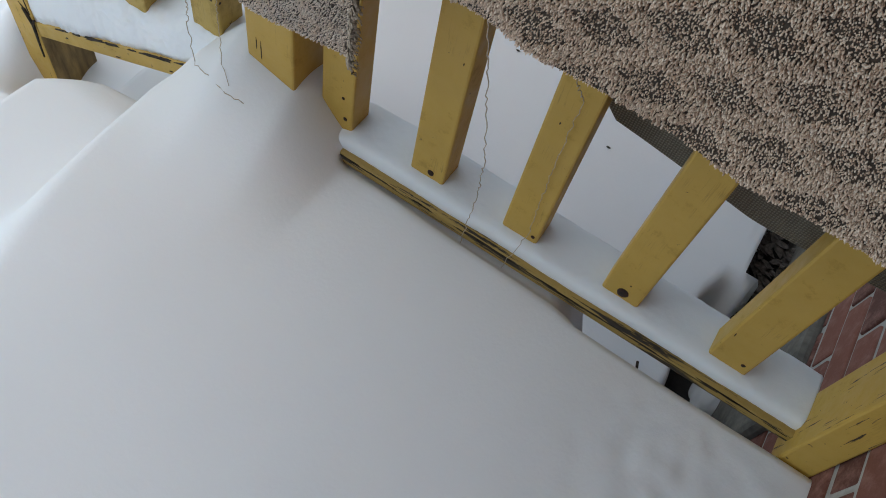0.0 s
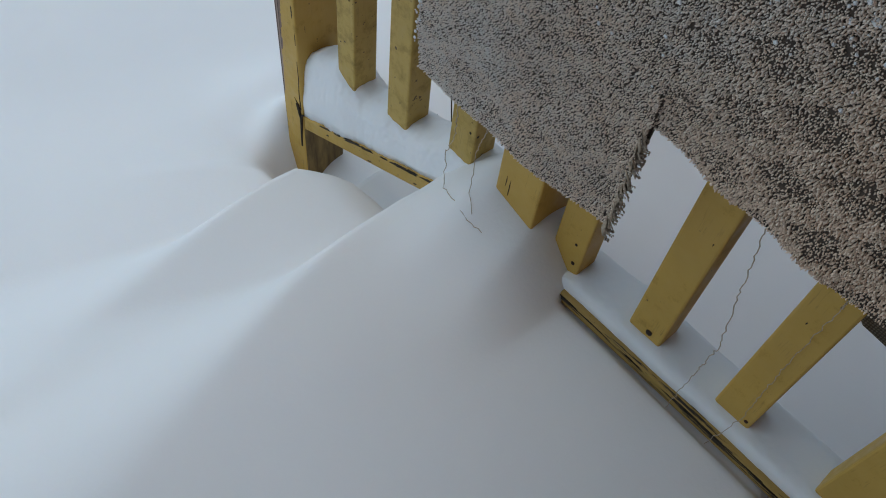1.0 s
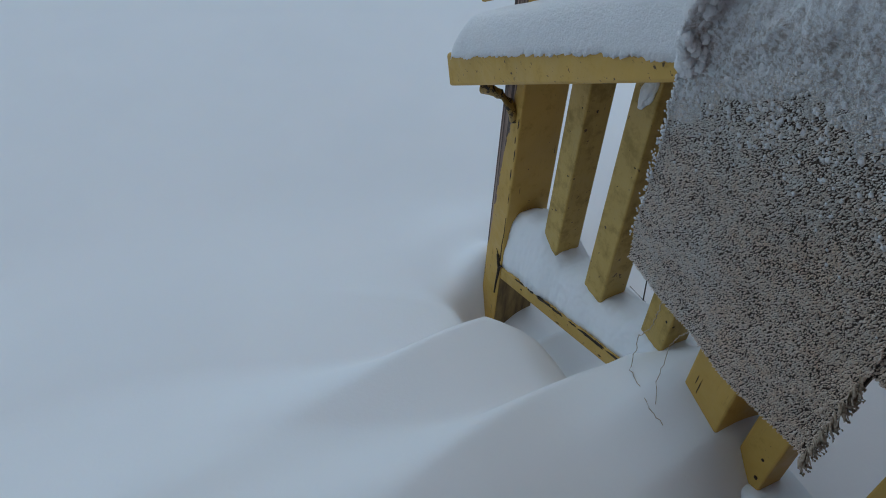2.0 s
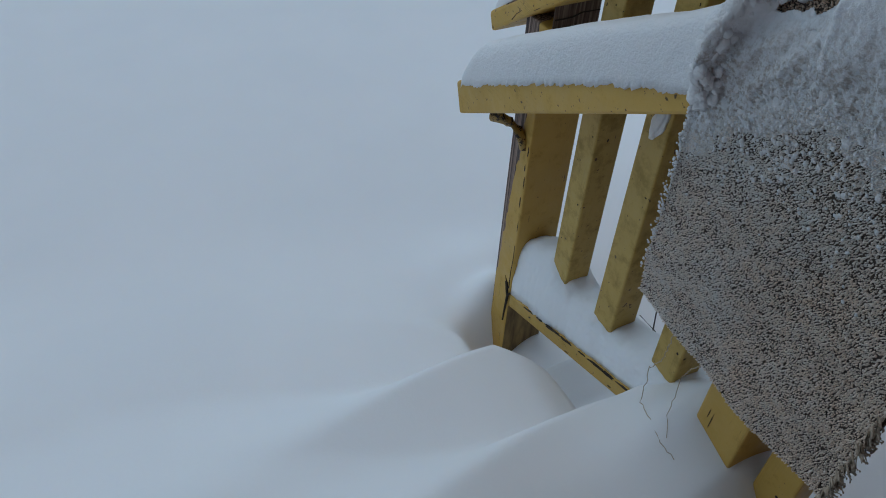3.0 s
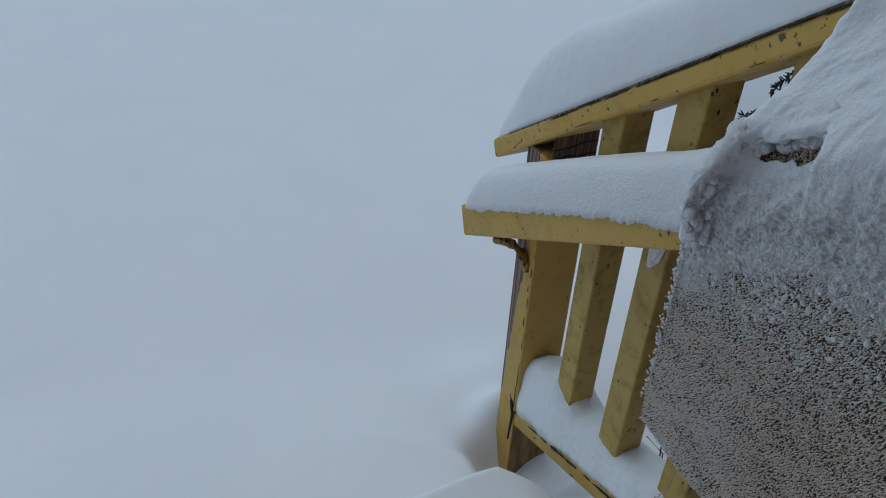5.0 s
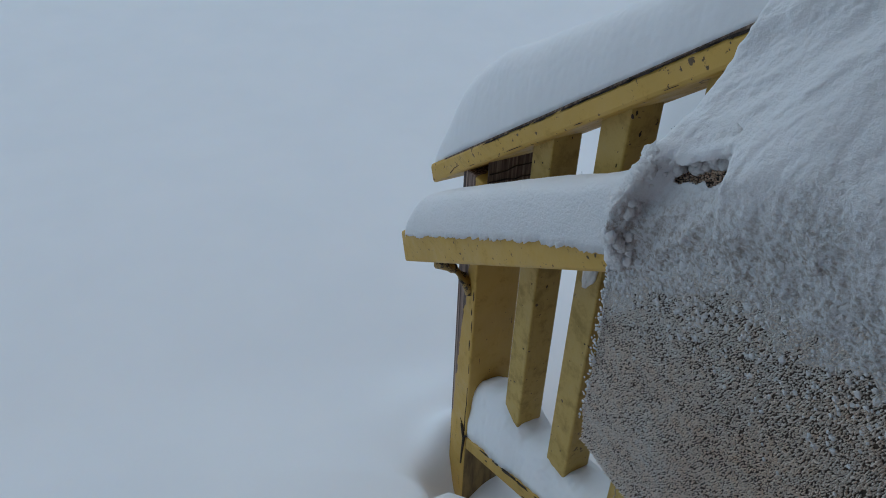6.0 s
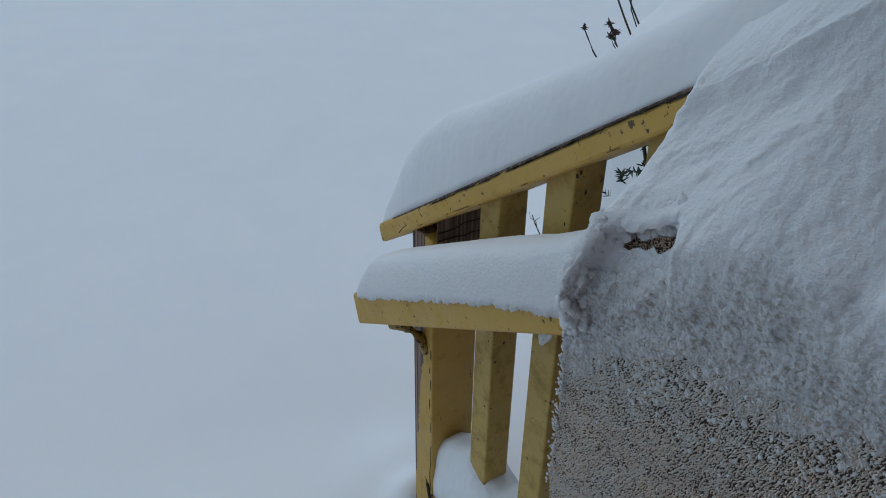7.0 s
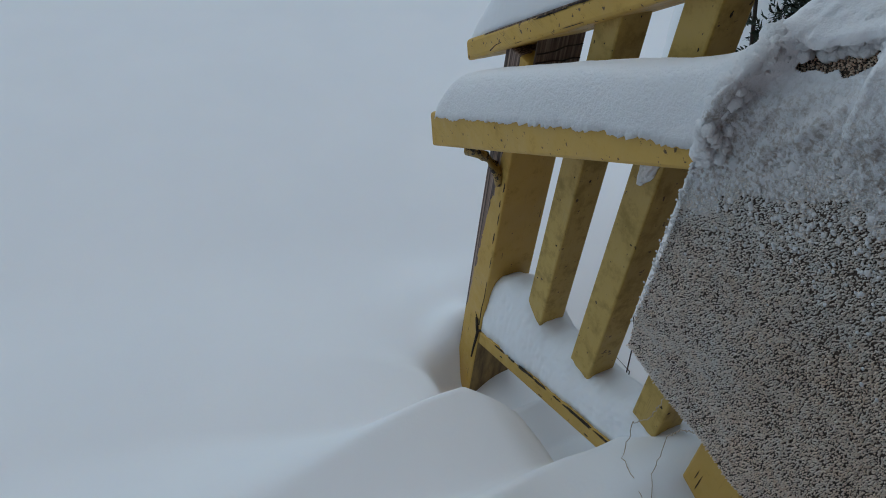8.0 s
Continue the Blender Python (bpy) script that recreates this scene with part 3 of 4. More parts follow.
def snow_depth(x, s):
    """How deep the snow lies on the rug; below nothing it is bare pile. Returns None in the hollow under the overhang."""
    end = 1 - step(-0.20, 0.40, x)
    m = along(s)
    # a crust that thins out downwards until the loops stand through it
    low = 1.02 - 0.14 * end + 0.12 * step(-0.1, 0.3, x) + 0.09 * wave(x, m, 0, 9) + 0.07 * wave(x, m, 4, 26)
    thin = -0.003 + 0.010 * step(low - 0.30, low + 0.28, s) + 0.004 * (1 - step(RUG_L, RUG_L + 0.06, x)) * step(0.55, 0.8, s)
    lumpy = step(0.70, 0.90, s) * (1 - step(1.15, 1.4, s))
    thin += 0.0018 * wave(x, m, 2, 40) + 0.0016 * wave(x, m, 3, 90) + lumpy * (0.5 + 0.5 * end) * 0.010 * max(0.0, wave(x, m, 9, 34) + 0.1)
    hang = hang_at(x)
    cave = step(-0.272, -0.250, x) * (1 - step(-0.192, -0.140, x))
    soft = 0.07 + 0.12 * (1 - cave)
    thick = (0.030 + 0.007 * wave(x, m, 0, 7) + 0.0035 * wave(x, m, 8, 26)) * (0.6 + 0.4 * end) * step(hang - soft, hang + 0.02 + 0.5 * soft, s)
    thick += (0.012 + 0.005 * wave(x, m, 5, 30)) * math.exp(-((x + 0.275) / 0.03) ** 2) * step(0.86, 1.0, s) * (1 - step(1.30, 1.7, s))
    crown = 0.065 * (0.6 + 0.4 * end) * step(1.7, 2.5, s)
    deep = max(thin, thin * 0.7 + thick + crown)
    if -0.250 < x < -0.178 and 1.15 + 0.9 * abs(x + 0.200) + 0.05 * wave(x, 3, 0, 60) < s < hang + 0.004:
        return None
    deep *= (1 - step(2.75, 2.95, s))
    rim = 1 - min(1.0, max(0.0, (x - RUG_L + 0.004) / 0.03))
    return deep * math.sqrt(max(0.0, 1 - rim * rim)) if deep > 0 else deep


def rug_snow():
    bm = bmesh.new()
    crust = bm.verts.layers.float.new("crust")
    x0, x1, cols, n = RUG_L - 0.004, 0.86, 680, 420
    rows = []
    for j in range(n + 1):
        row = []
        s = 0.5 + 2.45 * j / n
        for i in range(cols + 1):
            x = x0 + (x1 - x0) * i / cols
            deep = snow_depth(x, s)
            if deep is None:
                row.append(None)
                continue
            p, q = rug_point(x, s)
            out = Vector((0, -1, 0.25 * step(0.9, 1.1, s) + 0.4 * step(1.0, 1.3, s))) if s < 2 else Vector((0, -1 + step(2.0, 2.5, s), 0.65))
            rough = 1 - step(0.92, 1.22, s - 0.10 * wave(x, along(s), 1, 14))
            grain = (0.25 + 0.75 * rough) * (0.0012 * wave(p.x, p.y, p.z, 48) + 0.0020 * wave(p.x, p.y, p.z, 125) + 0.0020 * wave(p.x, p.y, p.z, 210))
            # the lip of the slumped snow bulges outwards and down over the hollow
            lip = math.exp(-((x + 0.212) / 0.048) ** 4) * step(hang_at(x) - 0.01, hang_at(x), s) * (1 - step(hang_at(x), hang_at(x) + 0.20, s))
            out.z = out.z * (1 - 0.6 * lip)
            v = bm.verts.new(p + out.normalized() * (deep + grain * min(1.0, max(0.0, deep) / 0.004)))
            v[crust] = rough
            row.append(v)
        rows.append(row)
    for p, q in zip(rows, rows[1:]):
        for i in range(cols):
            f = (p[i], p[i + 1], q[i + 1], q[i])
            if None not in f:
                bm.faces.new(f)
    return tagged(finish("snow_blanket", bm, BLANKET, smooth=True), "thick uneven snow slumping over the top of the rug", "snow", kind="stuff")


rug_snow()


def clumps(name, label, places):
    """Small ragged crumbs of snow, all one heap of stuff."""
    verts, faces = [], []
    ball = bmesh.new()
    bmesh.ops.create_icosphere(ball, subdivisions=2, radius=1.0)
    ball.verts.ensure_lookup_table()
    base = [v.co.copy() for v in ball.verts]
    tris = [[v.index for v in f.verts] for f in ball.faces]
    ball.free()
    for k, (p, r) in enumerate(places):
        i = len(verts)
        for c in base:
            g = r * (1 + 0.55 * wave(c.x, c.y, c.z + 3.1 * k, 1.9) + 0.25 * wave(c.x, c.y, c.z + 1.7 * k, 4.5))
            verts.append((p[0] + c.x * g, p[1] + 0.55 * c.y * g + 0.25 * r, p[2] + c.z * g))
        faces += [[i + t for t in f] for f in tris]
    me = bpy.data.meshes.new(name)
    me.from_pydata(verts, [], faces)
    me.materials.append(CRUST)
    me.polygons.foreach_set("use_smooth", [True] * len(me.polygons))
    return tagged(new(name, me), label, "snow", kind="stuff")


crumb_rnd = random.Random(21)
crumbs = []
for _ in range(220):
    z = crumb_rnd.triangular(0.32, 0.70, 0.64)
    crumbs.append(((RUG_L + crumb_rnd.uniform(-0.003, 0.007), -0.131 + crumb_rnd.uniform(-0.004, 0.004), z), crumb_rnd.uniform(0.0008, 0.0026)))
for _ in range(300):
    x = crumb_rnd.uniform(-0.295, 0.25)
    s = crumb_rnd.triangular(0.45, 1.0, 0.95)
    p, q = rug_point(x, s, 0.004)
    crumbs.append((tuple(p), crumb_rnd.uniform(0.0010, 0.0024)))
for _ in range(1300):
    x = crumb_rnd.triangular(-0.297, 0.35, -0.20)
    s = crumb_rnd.triangular(0.60, 1.12, 1.0)
    p, q = rug_point(x, s, 0.002)
    crumbs.append((tuple(p), crumb_rnd.triangular(0.0010, 0.0042, 0.0016)))
# clods broken from the slumped snow: down the rug's edge, along the lip over the hollow and on the crust under it
for _ in range(300):
    s = crumb_rnd.uniform(0.86, 1.34)
    x = -0.290 + crumb_rnd.triangular(-0.006, 0.030, 0.002)
    p, q = rug_point(x, s, max(0.0, snow_depth(x, s) or 0.0) * 0.9 + 0.003)
    crumbs.append((tuple(p), crumb_rnd.triangular(0.002, 0.012, 0.0045)))
for _ in range(130):
    x = crumb_rnd.uniform(-0.262, -0.168)
    s = hang_at(x) + crumb_rnd.uniform(-0.02, 0.08)
    p, q = rug_point(x, s, 0.85 * max(0.010, snow_depth(x, s) or 0.0))
    crumbs.append((tuple(p), crumb_rnd.triangular(0.003, 0.012, 0.0055)))
for _ in range(420):
    x = crumb_rnd.triangular(-0.285, 0.30, -0.20)
    s = crumb_rnd.triangular(0.80, 1.10, 0.98)
    p, q = rug_point(x, s, max(0.0, snow_depth(x, s) or 0.0) * 0.55)
    crumbs.append((tuple(p), crumb_rnd.triangular(0.002, 0.009, 0.0035)))
clumps("snow_crumb", "crumbs of snow clinging to the rug's edge and pile", crumbs)


# ---- small things on the railing ----
def nail(x, y, z, r, label="rusty nail head with a brown stain"):
    bm = bmesh.new()
    bmesh.ops.create_uvsphere(bm, u_segments=10, v_segments=6, radius=r)
    for v in bm.verts:
        v.co = Vector((x + v.co.x * (1 + 0.3 * wave(v.co.x, v.co.z, x, 300)), y + v.co.y * 0.22, z + v.co.z * 1.1))
    part("nail", bm, RUST, rail, label, True)


for x, z, r in ((-0.008, 0.016, 0.004), (-0.014, 0.062, 0.003), (0.160, 0.014, 0.0062), (0.352, 0.012, 0.0035), (0.512, 0.012, 0.0098), (0.714, 0.016, 0.0035)):
    nail(x, -0.0055, z, r)
for x, z in ((-0.645, 0.60), (-0.628, 0.575), (-0.478, 0.71), (-0.447, 0.735), (-0.452, 0.40)):
    nail(x, 0.0015, z, 0.0032, "small rusted nail hole")

# crooked bracket under the handrail; the darker rail paint carries its shade
bracket = part("bracket", tube([(-0.868, -0.070, 0.226), (-0.850, -0.062, 0.231), (-0.836, -0.048, 0.226), (-0.824, -0.034, 0.212), (-0.816, -0.024, 0.186), (-0.814, -0.020, 0.166)], 0.0125, 10, 0.75), RAIL_PAINT, rail, "thick painted bracket, flaking, coloured dark for its shade, from post to handrail", True)
part("strap", cut_end(box(-0.905, -0.836, -0.086, -0.056, 0.222, 0.229, 0.0015, 0.628), -0.905, 0.0, 0.2), RUST, bracket, "dark rusted iron strap")


def flake(points, y, size=0.0008, label="dark crack in the paint"):
    """A narrow open crack: a dark sliver let into the paint."""
    part("crack", tube([(px, y, pz) for px, pz in points], size, 5, 0.5), RUST, rail, label)


flake([(-0.90, cap_top(-0.90) - 0.034), (-0.885, cap_top(-0.885) - 0.026), (-0.868, cap_top(-0.868) - 0.024)], -0.0298, 0.0013)

DARK_WOOD = plain_material("rotten_wood", (0.010, 0.007, 0.005), (0.05, 0.034, 0.024), 70, 0.9, 0.5)


def chip(x, y, z, wide, tall, seed, side="front", slope=0.0, mat=None):
    """A ragged place where the paint has come away, a hair proud of the wood."""
    rnd = random.Random(seed)
    bm = bmesh.new()
    ring = []
    for k in range(14):
        a = 2 * math.pi * k / 14
        g = rnd.uniform(0.45, 1.0)
        u, w = 0.5 * wide * g * math.cos(a), 0.5 * tall * g * math.sin(a)
        w += slope * u
        ring.append((x + u, y, z + w) if side == "front" else (x, y + u, z + w))
    push = Vector((0, -0.0007, 0)) if side == "front" else Vector((0.0007, 0, 0))
    top = [bm.verts.new(Vector(p) + push) for p in ring]
    low = [bm.verts.new(Vector(p) - 2 * push) for p in ring]
    bm.faces.new(top)
    for k in range(14):
        bm.faces.new((top[k], low[k], low[(k + 1) % 14], top[(k + 1) % 14]))
    bmesh.ops.recalc_face_normals(bm, faces=bm.faces[:])
    part("chipped_paint", bm, mat or DARK_WOOD, rail, "paint flaked off to dark wood")


# damp brown post side; shade below the rail is put into its colour
part("post_foot", box(-0.806, -0.788, -0.018, 0.092, -0.65, -0.306, 0.003), plain_material("damp_shaded_post", (0.10, 0.062, 0.022), (0.27, 0.175, 0.06), 30, 0.8, 0.5, (2, 2, 0.3)), rail, "damp foot of the post, coloured darker for the shade below the rail")
chip_rnd = random.Random(4)
# side of the end post above the handrail, rotten and split
part("rotten_side", box(-0.7905, -0.7875, -0.010, 0.088, 0.37, cap_top(-0.79) - 0.036, 0.001), WOOD, rail, "bare rotten side of the post, split across")
for k, z in enumerate((0.425, 0.447, 0.470)):
    part("crack", tube([(-0.787, -0.008 + 0.019 * i, z + chip_rnd.uniform(-0.004, 0.004)) for i in range(6)], 0.0016, 5, 0.7), DARK_WOOD, rail, "open split in rotten wood")
# upper front edge of the stair's bottom rail
for k, (x, wide, tall) in enumerate(((-0.70, 0.05, 0.005), (-0.655, 0.035, 0.008), (-0.60, 0.085, 0.010), (-0.55, 0.06, 0.008), (-0.49, 0.03, 0.004), (-0.44, 0.075, 0.009), (-0.40, 0.05, 0.012), (-0.35, 0.06, 0.007))):
    chip(x, -0.02, stair_foot(x) - 0.003, wide, tall, 60 + k, "front", 0.407)
for k in range(3):
    x = -0.72 + 0.16 * k + chip_rnd.uniform(-0.05, 0.05)
    chip(x, -0.02, stair_foot(x) - chip_rnd.uniform(0.018, 0.036), chip_rnd.uniform(0.008, 0.02), chip_rnd.uniform(0.003, 0.007), 90 + k, "front", 0.407)
# rotten upper edge and split lower edge of the sloping cap rail
for k in range(16):
    x = -0.76 + 0.033 * k + chip_rnd.uniform(-0.012, 0.012)
    chip(x, -0.03, cap_top(x) + 0.001 + chip_rnd.uniform(-0.002, 0.001), chip_rnd.uniform(0.04, 0.08), chip_rnd.uniform(0.003, 0.006), 200 + k, "front", 0.739)
for k in range(4):
    x = -0.80 + 0.15 * k + chip_rnd.uniform(-0.05, 0.05)
    chip(x, -0.03, cap_top(x) - 0.035, chip_rnd.uniform(0.02, 0.06), chip_rnd.uniform(0.0012, 0.0025), 230 + k, "front", 0.739)
# the landing's bottom rail
for k in range(18):
    x = 0.0 + 0.047 * k + chip_rnd.uniform(-0.02, 0.02)
    chip(x, -0.035, -0.034 - chip_rnd.uniform(0, 0.004), chip_rnd.uniform(0.04, 0.11), chip_rnd.uniform(0.002, 0.006), 250 + k)
# open joint of rail and end post, with splits running up and down from it
part("crack", tube([(-0.806, -0.0205, -0.232), (-0.800, -0.021, -0.255), (-0.795, -0.021, -0.272), (-0.797, -0.021, -0.300), (-0.801, -0.0205, -0.335), (-0.803, -0.0205, -0.372)], 0.0052, 7, 0.45), DARK_WOOD, rail, "open black joint between rail and post")
part("crack", tube([(-0.795, -0.021, -0.270), (-0.789, -0.021, -0.258), (-0.783, -0.021, -0.254)], 0.0034, 6, 0.5), DARK_WOOD, rail, "open black joint between rail and post")
part("crack", tube([(-0.803, -0.0203, -0.238), (-0.812, -0.0203, -0.228), (-0.818, -0.0203, -0.222)], 0.0022, 5, 0.5), DARK_WOOD, rail, "small split in the paint")
part("crack", tube([(-0.795, -0.0203, -0.245), (-0.797, -0.0203, -0.19), (-0.794, -0.0203, -0.15), (-0.795, -0.0203, -0.10)], 0.0016, 5, 0.4), DARK_WOOD, rail, "long split along the post's edge")
for k, z in enumerate((-0.04, 0.03, 0.09, 0.125, 0.17)):
    chip(-0.797 + chip_rnd.uniform(-0.003, 0.003), -0.02, z, chip_rnd.uniform(0.002, 0.005), chip_rnd.uniform(0.012, 0.045), 115 + k)
# scratches and knots on the stair balusters
for right, width in ((-0.614, 0.056), (-0.448, 0.061), (-0.270, 0.062)):
    foot = stair_foot(right - width / 2)
    for k in range(4):
        chip(right - chip_rnd.uniform(0.006, width - 0.01), 0.0, foot + chip_rnd.uniform(0.025, 0.07), chip_rnd.uniform(0.0015, 0.003), chip_rnd.uniform(0.012, 0.03), 160 + 7 * k)
    for k in range(7):
        chip(right - chip_rnd.uniform(0.004, width - 0.004), 0.0, foot + chip_rnd.uniform(0.1, 0.95), chip_rnd.uniform(0.002, 0.006), chip_rnd.uniform(0.002, 0.008), int(1000 * -right) + k)
    for k in range(4):
        z = foot + chip_rnd.uniform(0.05, 0.9)
        chip(right, chip_rnd.uniform(0.004, 0.05), z, chip_rnd.uniform(0.002, 0.007), chip_rnd.uniform(0.003, 0.014), int(2000 * -right) + k, "side")
# landing balusters and newel
for right in (0.006, 0.185, 0.361, 0.543, 0.728):
    chip(right - chip_rnd.uniform(0.004, 0.058), -0.005, chip_rnd.uniform(0.03, 0.30), chip_rnd.uniform(0.0015, 0.004), chip_rnd.uniform(0.003, 0.012), 300 + int(1000 * right))
for k in range(6):
    chip(-0.084 - chip_rnd.uniform(0.004, 0.085), -0.04, chip_rnd.uniform(0.06, 0.29), chip_rnd.uniform(0.001, 0.0022), chip_rnd.uniform(0.015, 0.05), 500 + k)

# snow stuck to a baluster under the handrail
bm = bmesh.new()
bmesh.ops.create_icosphere(bm, subdivisions=4, radius=1.0)
for v in bm.verts:
    k = 1 + 0.25 * wave(v.co.x, v.co.y, v.co.z, 2.5)
    v.co = Vector((-0.472 + 0.015 * v.co.x * k + 0.010 * v.co.z, 0.0 + 0.009 * v.co.y * k, 0.458 + 0.046 * v.co.z * k))
tagged(finish("snow_clump", bm, CRUST, smooth=True), "clump of snow stuck to a yellow baluster", "snow", kind="stuff")


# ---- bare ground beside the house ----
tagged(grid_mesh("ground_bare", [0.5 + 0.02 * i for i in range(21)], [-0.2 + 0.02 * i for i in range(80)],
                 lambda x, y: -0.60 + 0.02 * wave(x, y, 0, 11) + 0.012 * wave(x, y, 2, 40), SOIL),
       "dark bare wet soil beside the wall", "soil", kind="structure")
tagged(finish("ledge", box(0.862, 0.90, 0.12, 3.0, -0.9, -0.24, 0.015), CONCRETE), "grey damp concrete ledge at the wall's foot", "ledge", kind="structure")


LITTER = plain_material("damp_leaf_litter", (0.03, 0.024, 0.02), (0.13, 0.105, 0.09), 60, 0.85)


def leaf_litter(count):
    """Bark and dead leaves, curled and tilted, on the bank beside the wall."""
    rnd = random.Random(17)
    verts, faces = [], []
    for _ in range(count):
        x, y = rnd.uniform(0.70, 0.885), rnd.uniform(0.42, 1.05)
        z = -0.585 + 0.05 * step(0.55, 0.75, y) + rnd.uniform(0, 0.012)
        long, wide, turn = rnd.uniform(0.010, 0.032), rnd.uniform(0.004, 0.011), rnd.uniform(0, 6.28)
        c, d = math.cos(turn), math.sin(turn)
        tilt, curl = rnd.uniform(-0.4, 0.4), rnd.uniform(0.0, 0.5) * wide
        i = len(verts)
        for u, w, h in ((-1, 0, 0), (-0.3, -1, curl), (0.5, -0.8, curl), (1, 0, 0), (0.4, 0.9, curl), (-0.4, 0.8, curl)):
            for thick in (0.0, -0.0015):
                verts.append((x + long * u * c - wide * w * d, y + long * u * d + wide * w * c, z + tilt * long * u + h + thick))
        faces.append([i + 2 * k for k in range(6)])
        faces.append([i + 2 * k + 1 for k in range(5, -1, -1)])
        for k in range(6):
            j = (k + 1) % 6
            faces.append([i + 2 * k + 1, i + 2 * j + 1, i + 2 * j, i + 2 * k])
    me = bpy.data.meshes.new("leaf_litter")
    me.from_pydata(verts, [], faces)
    me.materials.append(LITTER)
    tagged(new("leaf_litter", me), "grey-brown dead leaves and bark on the soil", "leaf litter", kind="stuff")


leaf_litter(420)


# ---- plants beyond the railing ----
def stalk(points, radius, head=0.0, seed=0):
    """A dead flower stem with a dried, ragged head."""
    rnd = random.Random(seed)
    top = thing("dead_flower_stalk", "dry dark flower stalk standing out of the snow", "plant", "dead flower stalks")
    pts = [Vector(p) for p in points]
    part("stem", tube(pts, radius, 5, 0.6), TWIG, top)
    if head:
        bm = bmesh.new()
        for _ in range(16):
            d = Vector((rnd.gauss(0, 1), rnd.gauss(0, 1), rnd.gauss(0.4, 0.8))).normalized()
            u = d.orthogonal().normalized() * head * 0.22
            a = pts[-1]
            q = [bm.verts.new(a - u), bm.verts.new(a + u), bm.verts.new(a + d * head * rnd.uniform(0.7, 1.3) + u * 0.4), bm.verts.new(a + d * head * rnd.uniform(0.7, 1.3) - u * 0.4)]
            bm.faces.new(q)
        bmesh.ops.create_icosphere(bm, subdivisions=1, radius=head * 0.5, matrix=Matrix.Translation(pts[-1]))
        part("seed_head", bm, TWIG, top, "shrivelled dark seed head")
    return top


stalk([(-1.45, 1.34, 0.1), (-1.62, 1.32, 0.15), (-1.80, 1.3, 0.31), (-1.835, 1.3, 0.35), (-1.862, 1.3, 0.38)], 0.004, 0.016, 1)
stalk([(-1.40, 1.35, 0.1), (-1.60, 1.32, 0.25), (-1.70, 1.3, 0.38), (-1.735, 1.3, 0.43)], 0.004, 0.018, 2)
stalk([(-1.40, 1.35, 0.1), (-1.60, 1.32, 0.28), (-1.695, 1.3, 0.37), (-1.69, 1.29, 0.41)], 0.004, 0.026, 3)
stalk([(-1.40, 1.35, 0.1), (-1.58, 1.32, 0.26), (-1.70, 1.3, 0.36), (-1.72, 1.3, 0.385)], 0.003, 0.02, 4)
stalk([(-1.40, 1.35, 0.1), (-1.55, 1.32, 0.3), (-1.67, 1.3, 0.47), (-1.74, 1.3, 0.56), (-1.80, 1.3, 0.75)], 0.0045, 0.018, 5)
stalk([(-1.40, 1.35, 0.1), (-1.52, 1.32, 0.35), (-1.64, 1.3, 0.512), (-1.68, 1.3, 0.57), (-1.70, 1.3, 0.72)], 0.004, 0.016, 6)
stalk([(-1.40, 1.35, 0.1), (-1.52, 1.32, 0.3), (-1.64, 1.3, 0.50), (-1.65, 1.3, 0.555)], 0.003, 0.014, 7)
twiggy = stalk([(-1.64, 1.0, -0.6), (-1.66, 1.0, -0.31), (-1.691, 1.0, -0.283), (-1.712, 1.0, -0.253)], 0.003, 0.0, 8)
part("side_shoot", tube([(-1.680, 1.0, -0.292), (-1.690, 1.0, -0.266), (-1.668, 1.0, -0.243)], 0.0022, 5, 0.5), TWIG, twiggy)
part("side_shoot", tube([(-1.700, 1.0, -0.270), (-1.722, 1.0, -0.272), (-1.730, 1.0, -0.250)], 0.0018, 5, 0.5), TWIG, twiggy)
stalk([(-0.55, 0.25, -0.36), (-0.577, 0.25, -0.171), (-0.603, 0.25, -0.12)], 0.002, 0.0, 10)
stalk([(-0.54, 0.25, -0.36), (-0.555, 0.25, -0.268), (-0.616, 0.25, -0.275)], 0.002, 0.0, 11)
stalk([(-0.35, 0.26, -0.36), (-0.376, 0.25, -0.214), (-0.395, 0.25, -0.185)], 0.002, 0.012, 12)
stalk([(-0.36, 0.26, -0.36), (-0.41, 0.25, -0.25), (-0.45, 0.24, -0.27)], 0.0018, 0.008, 13)


def sprig(root, tip, rnd, verts, faces):
    """A side shoot set with flat dark needles."""
    root, tip = Vector(root), Vector(tip)
    d = (tip - root).normalized()
    side = d.orthogonal().normalized()
    n = 26
    for i in range(n):
        p = root + (tip - root) * (i + 0.5) / n
        turn = Matrix.Rotation(rnd.uniform(0, 6.28), 3, d)
        out = (turn @ side + d * 0.7).normalized() * rnd.uniform(0.014, 0.026)
        w = out.cross(d).normalized() * 0.0022
        k = len(verts)
        verts += [tuple(p - w), tuple(p + w), tuple(p + out * 0.6 + w), tuple(p + out), tuple(p + out * 0.6 - w)]
        faces.append((k, k + 1, k + 2, k + 3, k + 4))


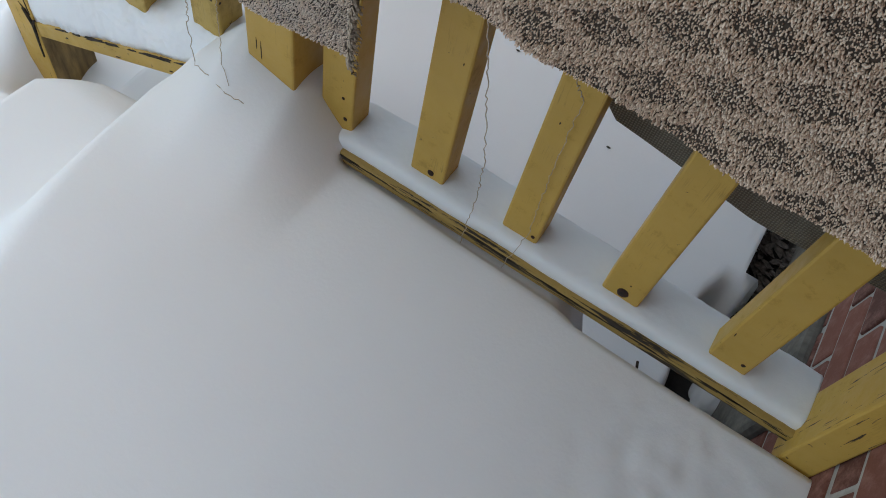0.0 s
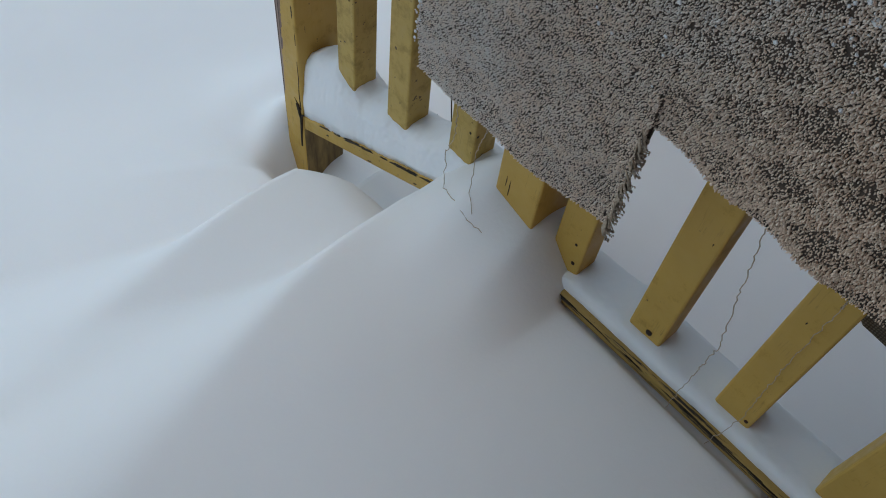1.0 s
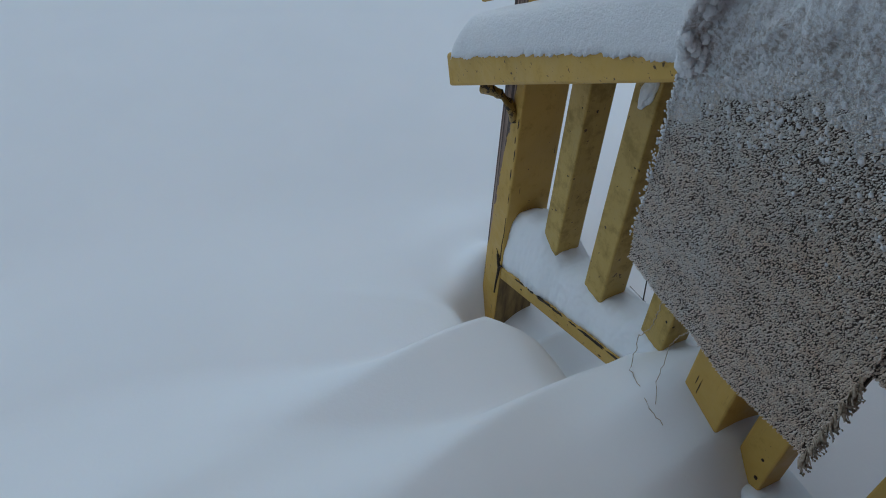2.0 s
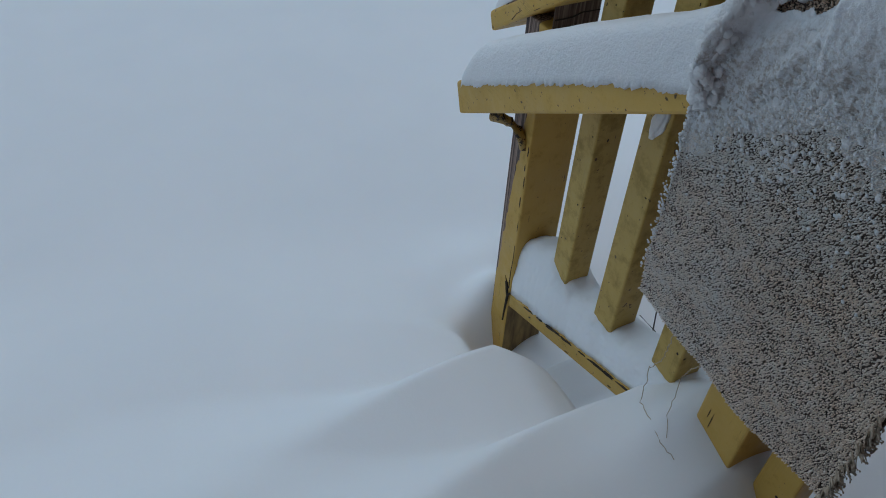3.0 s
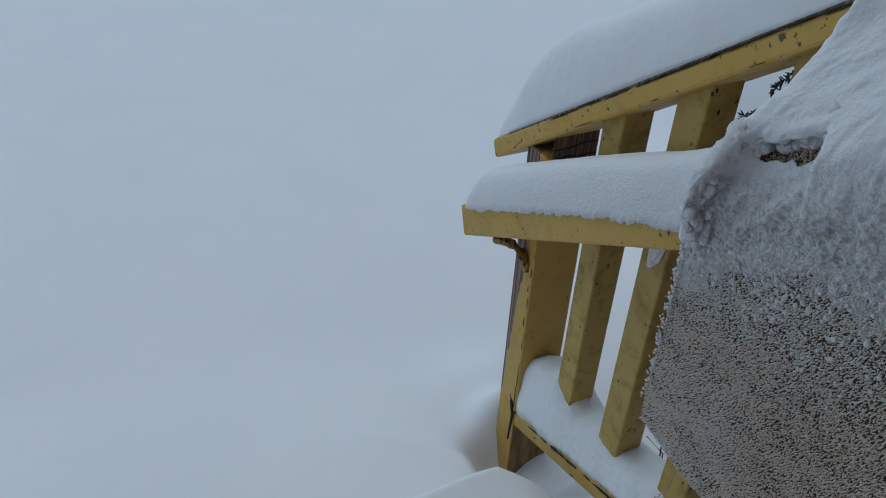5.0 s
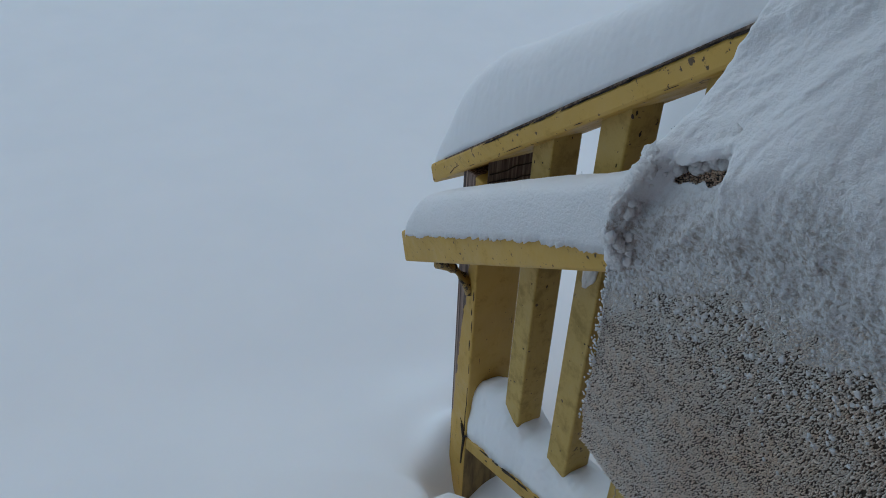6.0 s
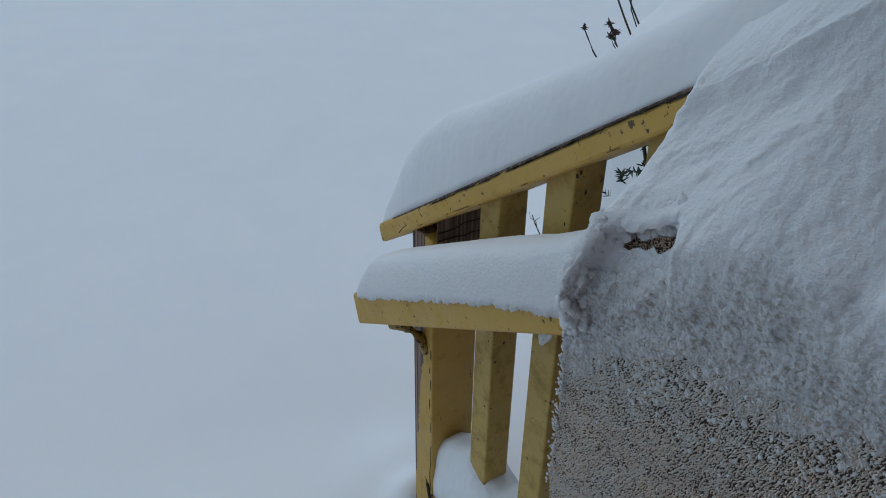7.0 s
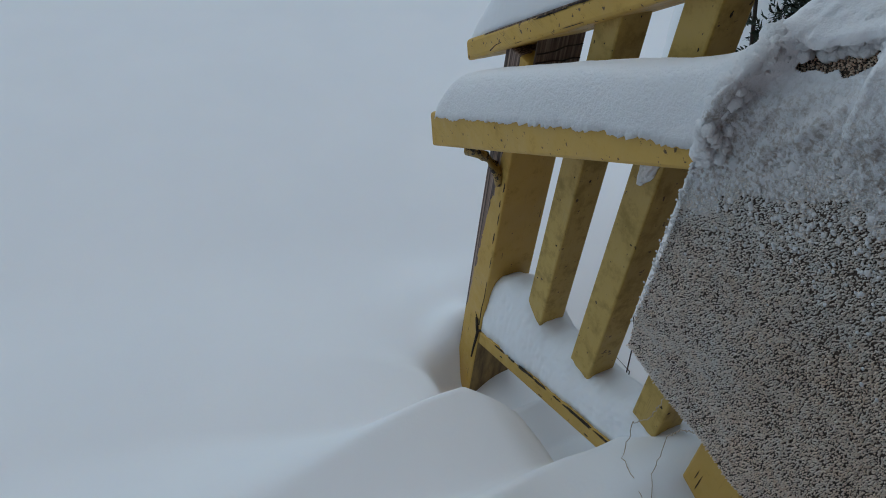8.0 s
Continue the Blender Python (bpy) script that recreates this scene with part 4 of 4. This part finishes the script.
def shrub():
    rnd = random.Random(3)
    top = thing("yew_shrub", "dark green needled evergreen shrub bowed under deep snow", "shrub")
    verts, faces = [], []
    for _ in range(420):
        c = Vector((-0.87 + rnd.gauss(0, 0.11), 0.89 + rnd.gauss(0, 0.08), 0.28 + rnd.gauss(0, 0.12)))
        if c.x < -1.07 or c.z < 0.21:
            continue
        d = Vector((rnd.gauss(0, 1), rnd.gauss(-0.4, 1), rnd.gauss(0.1, 0.8))).normalized() * rnd.uniform(0.05, 0.10)
        sprig(c, c + d, rnd, verts, faces)
    me = bpy.data.meshes.new("foliage")
    me.from_pydata(verts, [], faces)
    me.materials.append(NEEDLE)
    ob = new("foliage", me)
    ob.parent = top
    tagged(ob, "dense dark green needles", kind="stuff")
    for k in range(7):
        a = Vector((-0.85, 0.95, -0.6))
        b = Vector((-0.90 + 0.3 * (rnd.random() - 0.5), 0.86 + 0.2 * (rnd.random() - 0.5), 0.35))
        part("branch", tube([a, a.lerp(b, 0.5) + Vector((rnd.uniform(-0.05, 0.05), 0, 0)), b], 0.012, 6, 0.4), TWIG, top)


shrub()


def mound(name, label, centre, size, seed):
    bm = bmesh.new()
    bmesh.ops.create_icosphere(bm, subdivisions=6, radius=1.0)
    for v in bm.verts:
        k = 1 + 0.10 * wave(v.co.x, v.co.y, v.co.z + seed, 1.6) + 0.02 * wave(v.co.x, v.co.y, v.co.z + seed, 5)
        v.co = Vector([c + r * a * k for c, r, a in zip(centre, size, v.co)])
    return tagged(finish(name, bm, SNOW, smooth=True), label, "snow", kind="stuff")


mound("snow_mound", "smooth mound of snow weighing down the evergreen shrub", (-1.10, 1.40, -0.2), (0.62, 0.50, 0.98), 1)

mound("snow_clump", "small clump of snow on the soil by the wall", (0.835, 0.30, -0.63), (0.05, 0.07, 0.06), 5)

# fallen leaves and scraps on the snow
for x, y in ((0.331, 0.678), (-0.018, 0.819)):
    bm = bmesh.new()
    bmesh.ops.create_icosphere(bm, subdivisions=2, radius=0.0045)
    for v in bm.verts:
        v.co = Vector((x + 1.4 * v.co.x, y + 0.8 * v.co.y, snow_level(x, y) + 0.003 + 0.3 * v.co.z))
    tagged(finish("leaf", bm, TWIG), "small dark shrivelled leaf lying on the snow", "leaf", "fallen leaves")

# ---- bricks ----
def brick_mesh(length):
    bm = box(-0.006, 0.03, -length / 2, length / 2, -0.0325, 0.0325, 0.004)
    me = bpy.data.meshes.new("brick")
    bm.to_mesh(me)
    bm.free()
    me.materials.append(BRICK)
    return me


BRICKS = [brick_mesh(0.213), brick_mesh(0.208), brick_mesh(0.216)]
brick_rnd = random.Random(11)
rest_verts, rest_faces = [], []
for course in range(-16, 80):
    z = 0.0375 + 0.075 * course
    for k in range(-22, 23):
        y = 0.225 * k + (0.1125 if course % 2 else 0.0)
        if -0.75 < y < 1.1 and course < 12:
            ob = new("brick", BRICKS[brick_rnd.randrange(3)])
            ob.parent = wall
            ob.matrix_basis = pose(0.893 + brick_rnd.uniform(-0.002, 0.002), y + brick_rnd.uniform(-0.002, 0.002), z, brick_rnd.uniform(-0.4, 0.4), 0, 0)
        else:
            i = len(rest_verts)
            for dx in (0.886, 0.90):
                rest_verts += [(dx, y - 0.1065, z - 0.0325), (dx, y + 0.1065, z - 0.0325), (dx, y + 0.1065, z + 0.0325), (dx, y - 0.1065, z + 0.0325)]
            rest_faces += [(i, i + 3, i + 2, i + 1), (i, i + 1, i + 5, i + 4), (i + 1, i + 2, i + 6, i + 5), (i + 2, i + 3, i + 7, i + 6), (i + 3, i, i + 4, i + 7)]
me = bpy.data.meshes.new("brickwork")
me.from_pydata(rest_verts, [], rest_faces)
me.materials.append(BRICK)
brickwork = new("brickwork", me)
brickwork.parent = wall
tagged(brickwork, "red brickwork of the upper wall", kind="stuff")


# black twig caught in the gap under the landing's bottom rail
twig = thing("twig", "short crooked black twig caught under the rail", "twig")
part("stem", tube([(0.590, -0.05, -0.062), (0.598, -0.052, -0.085), (0.594, -0.056, -0.100), (0.604, -0.058, -0.125)], 0.0026, 6, 0.7), TWIG, twig)
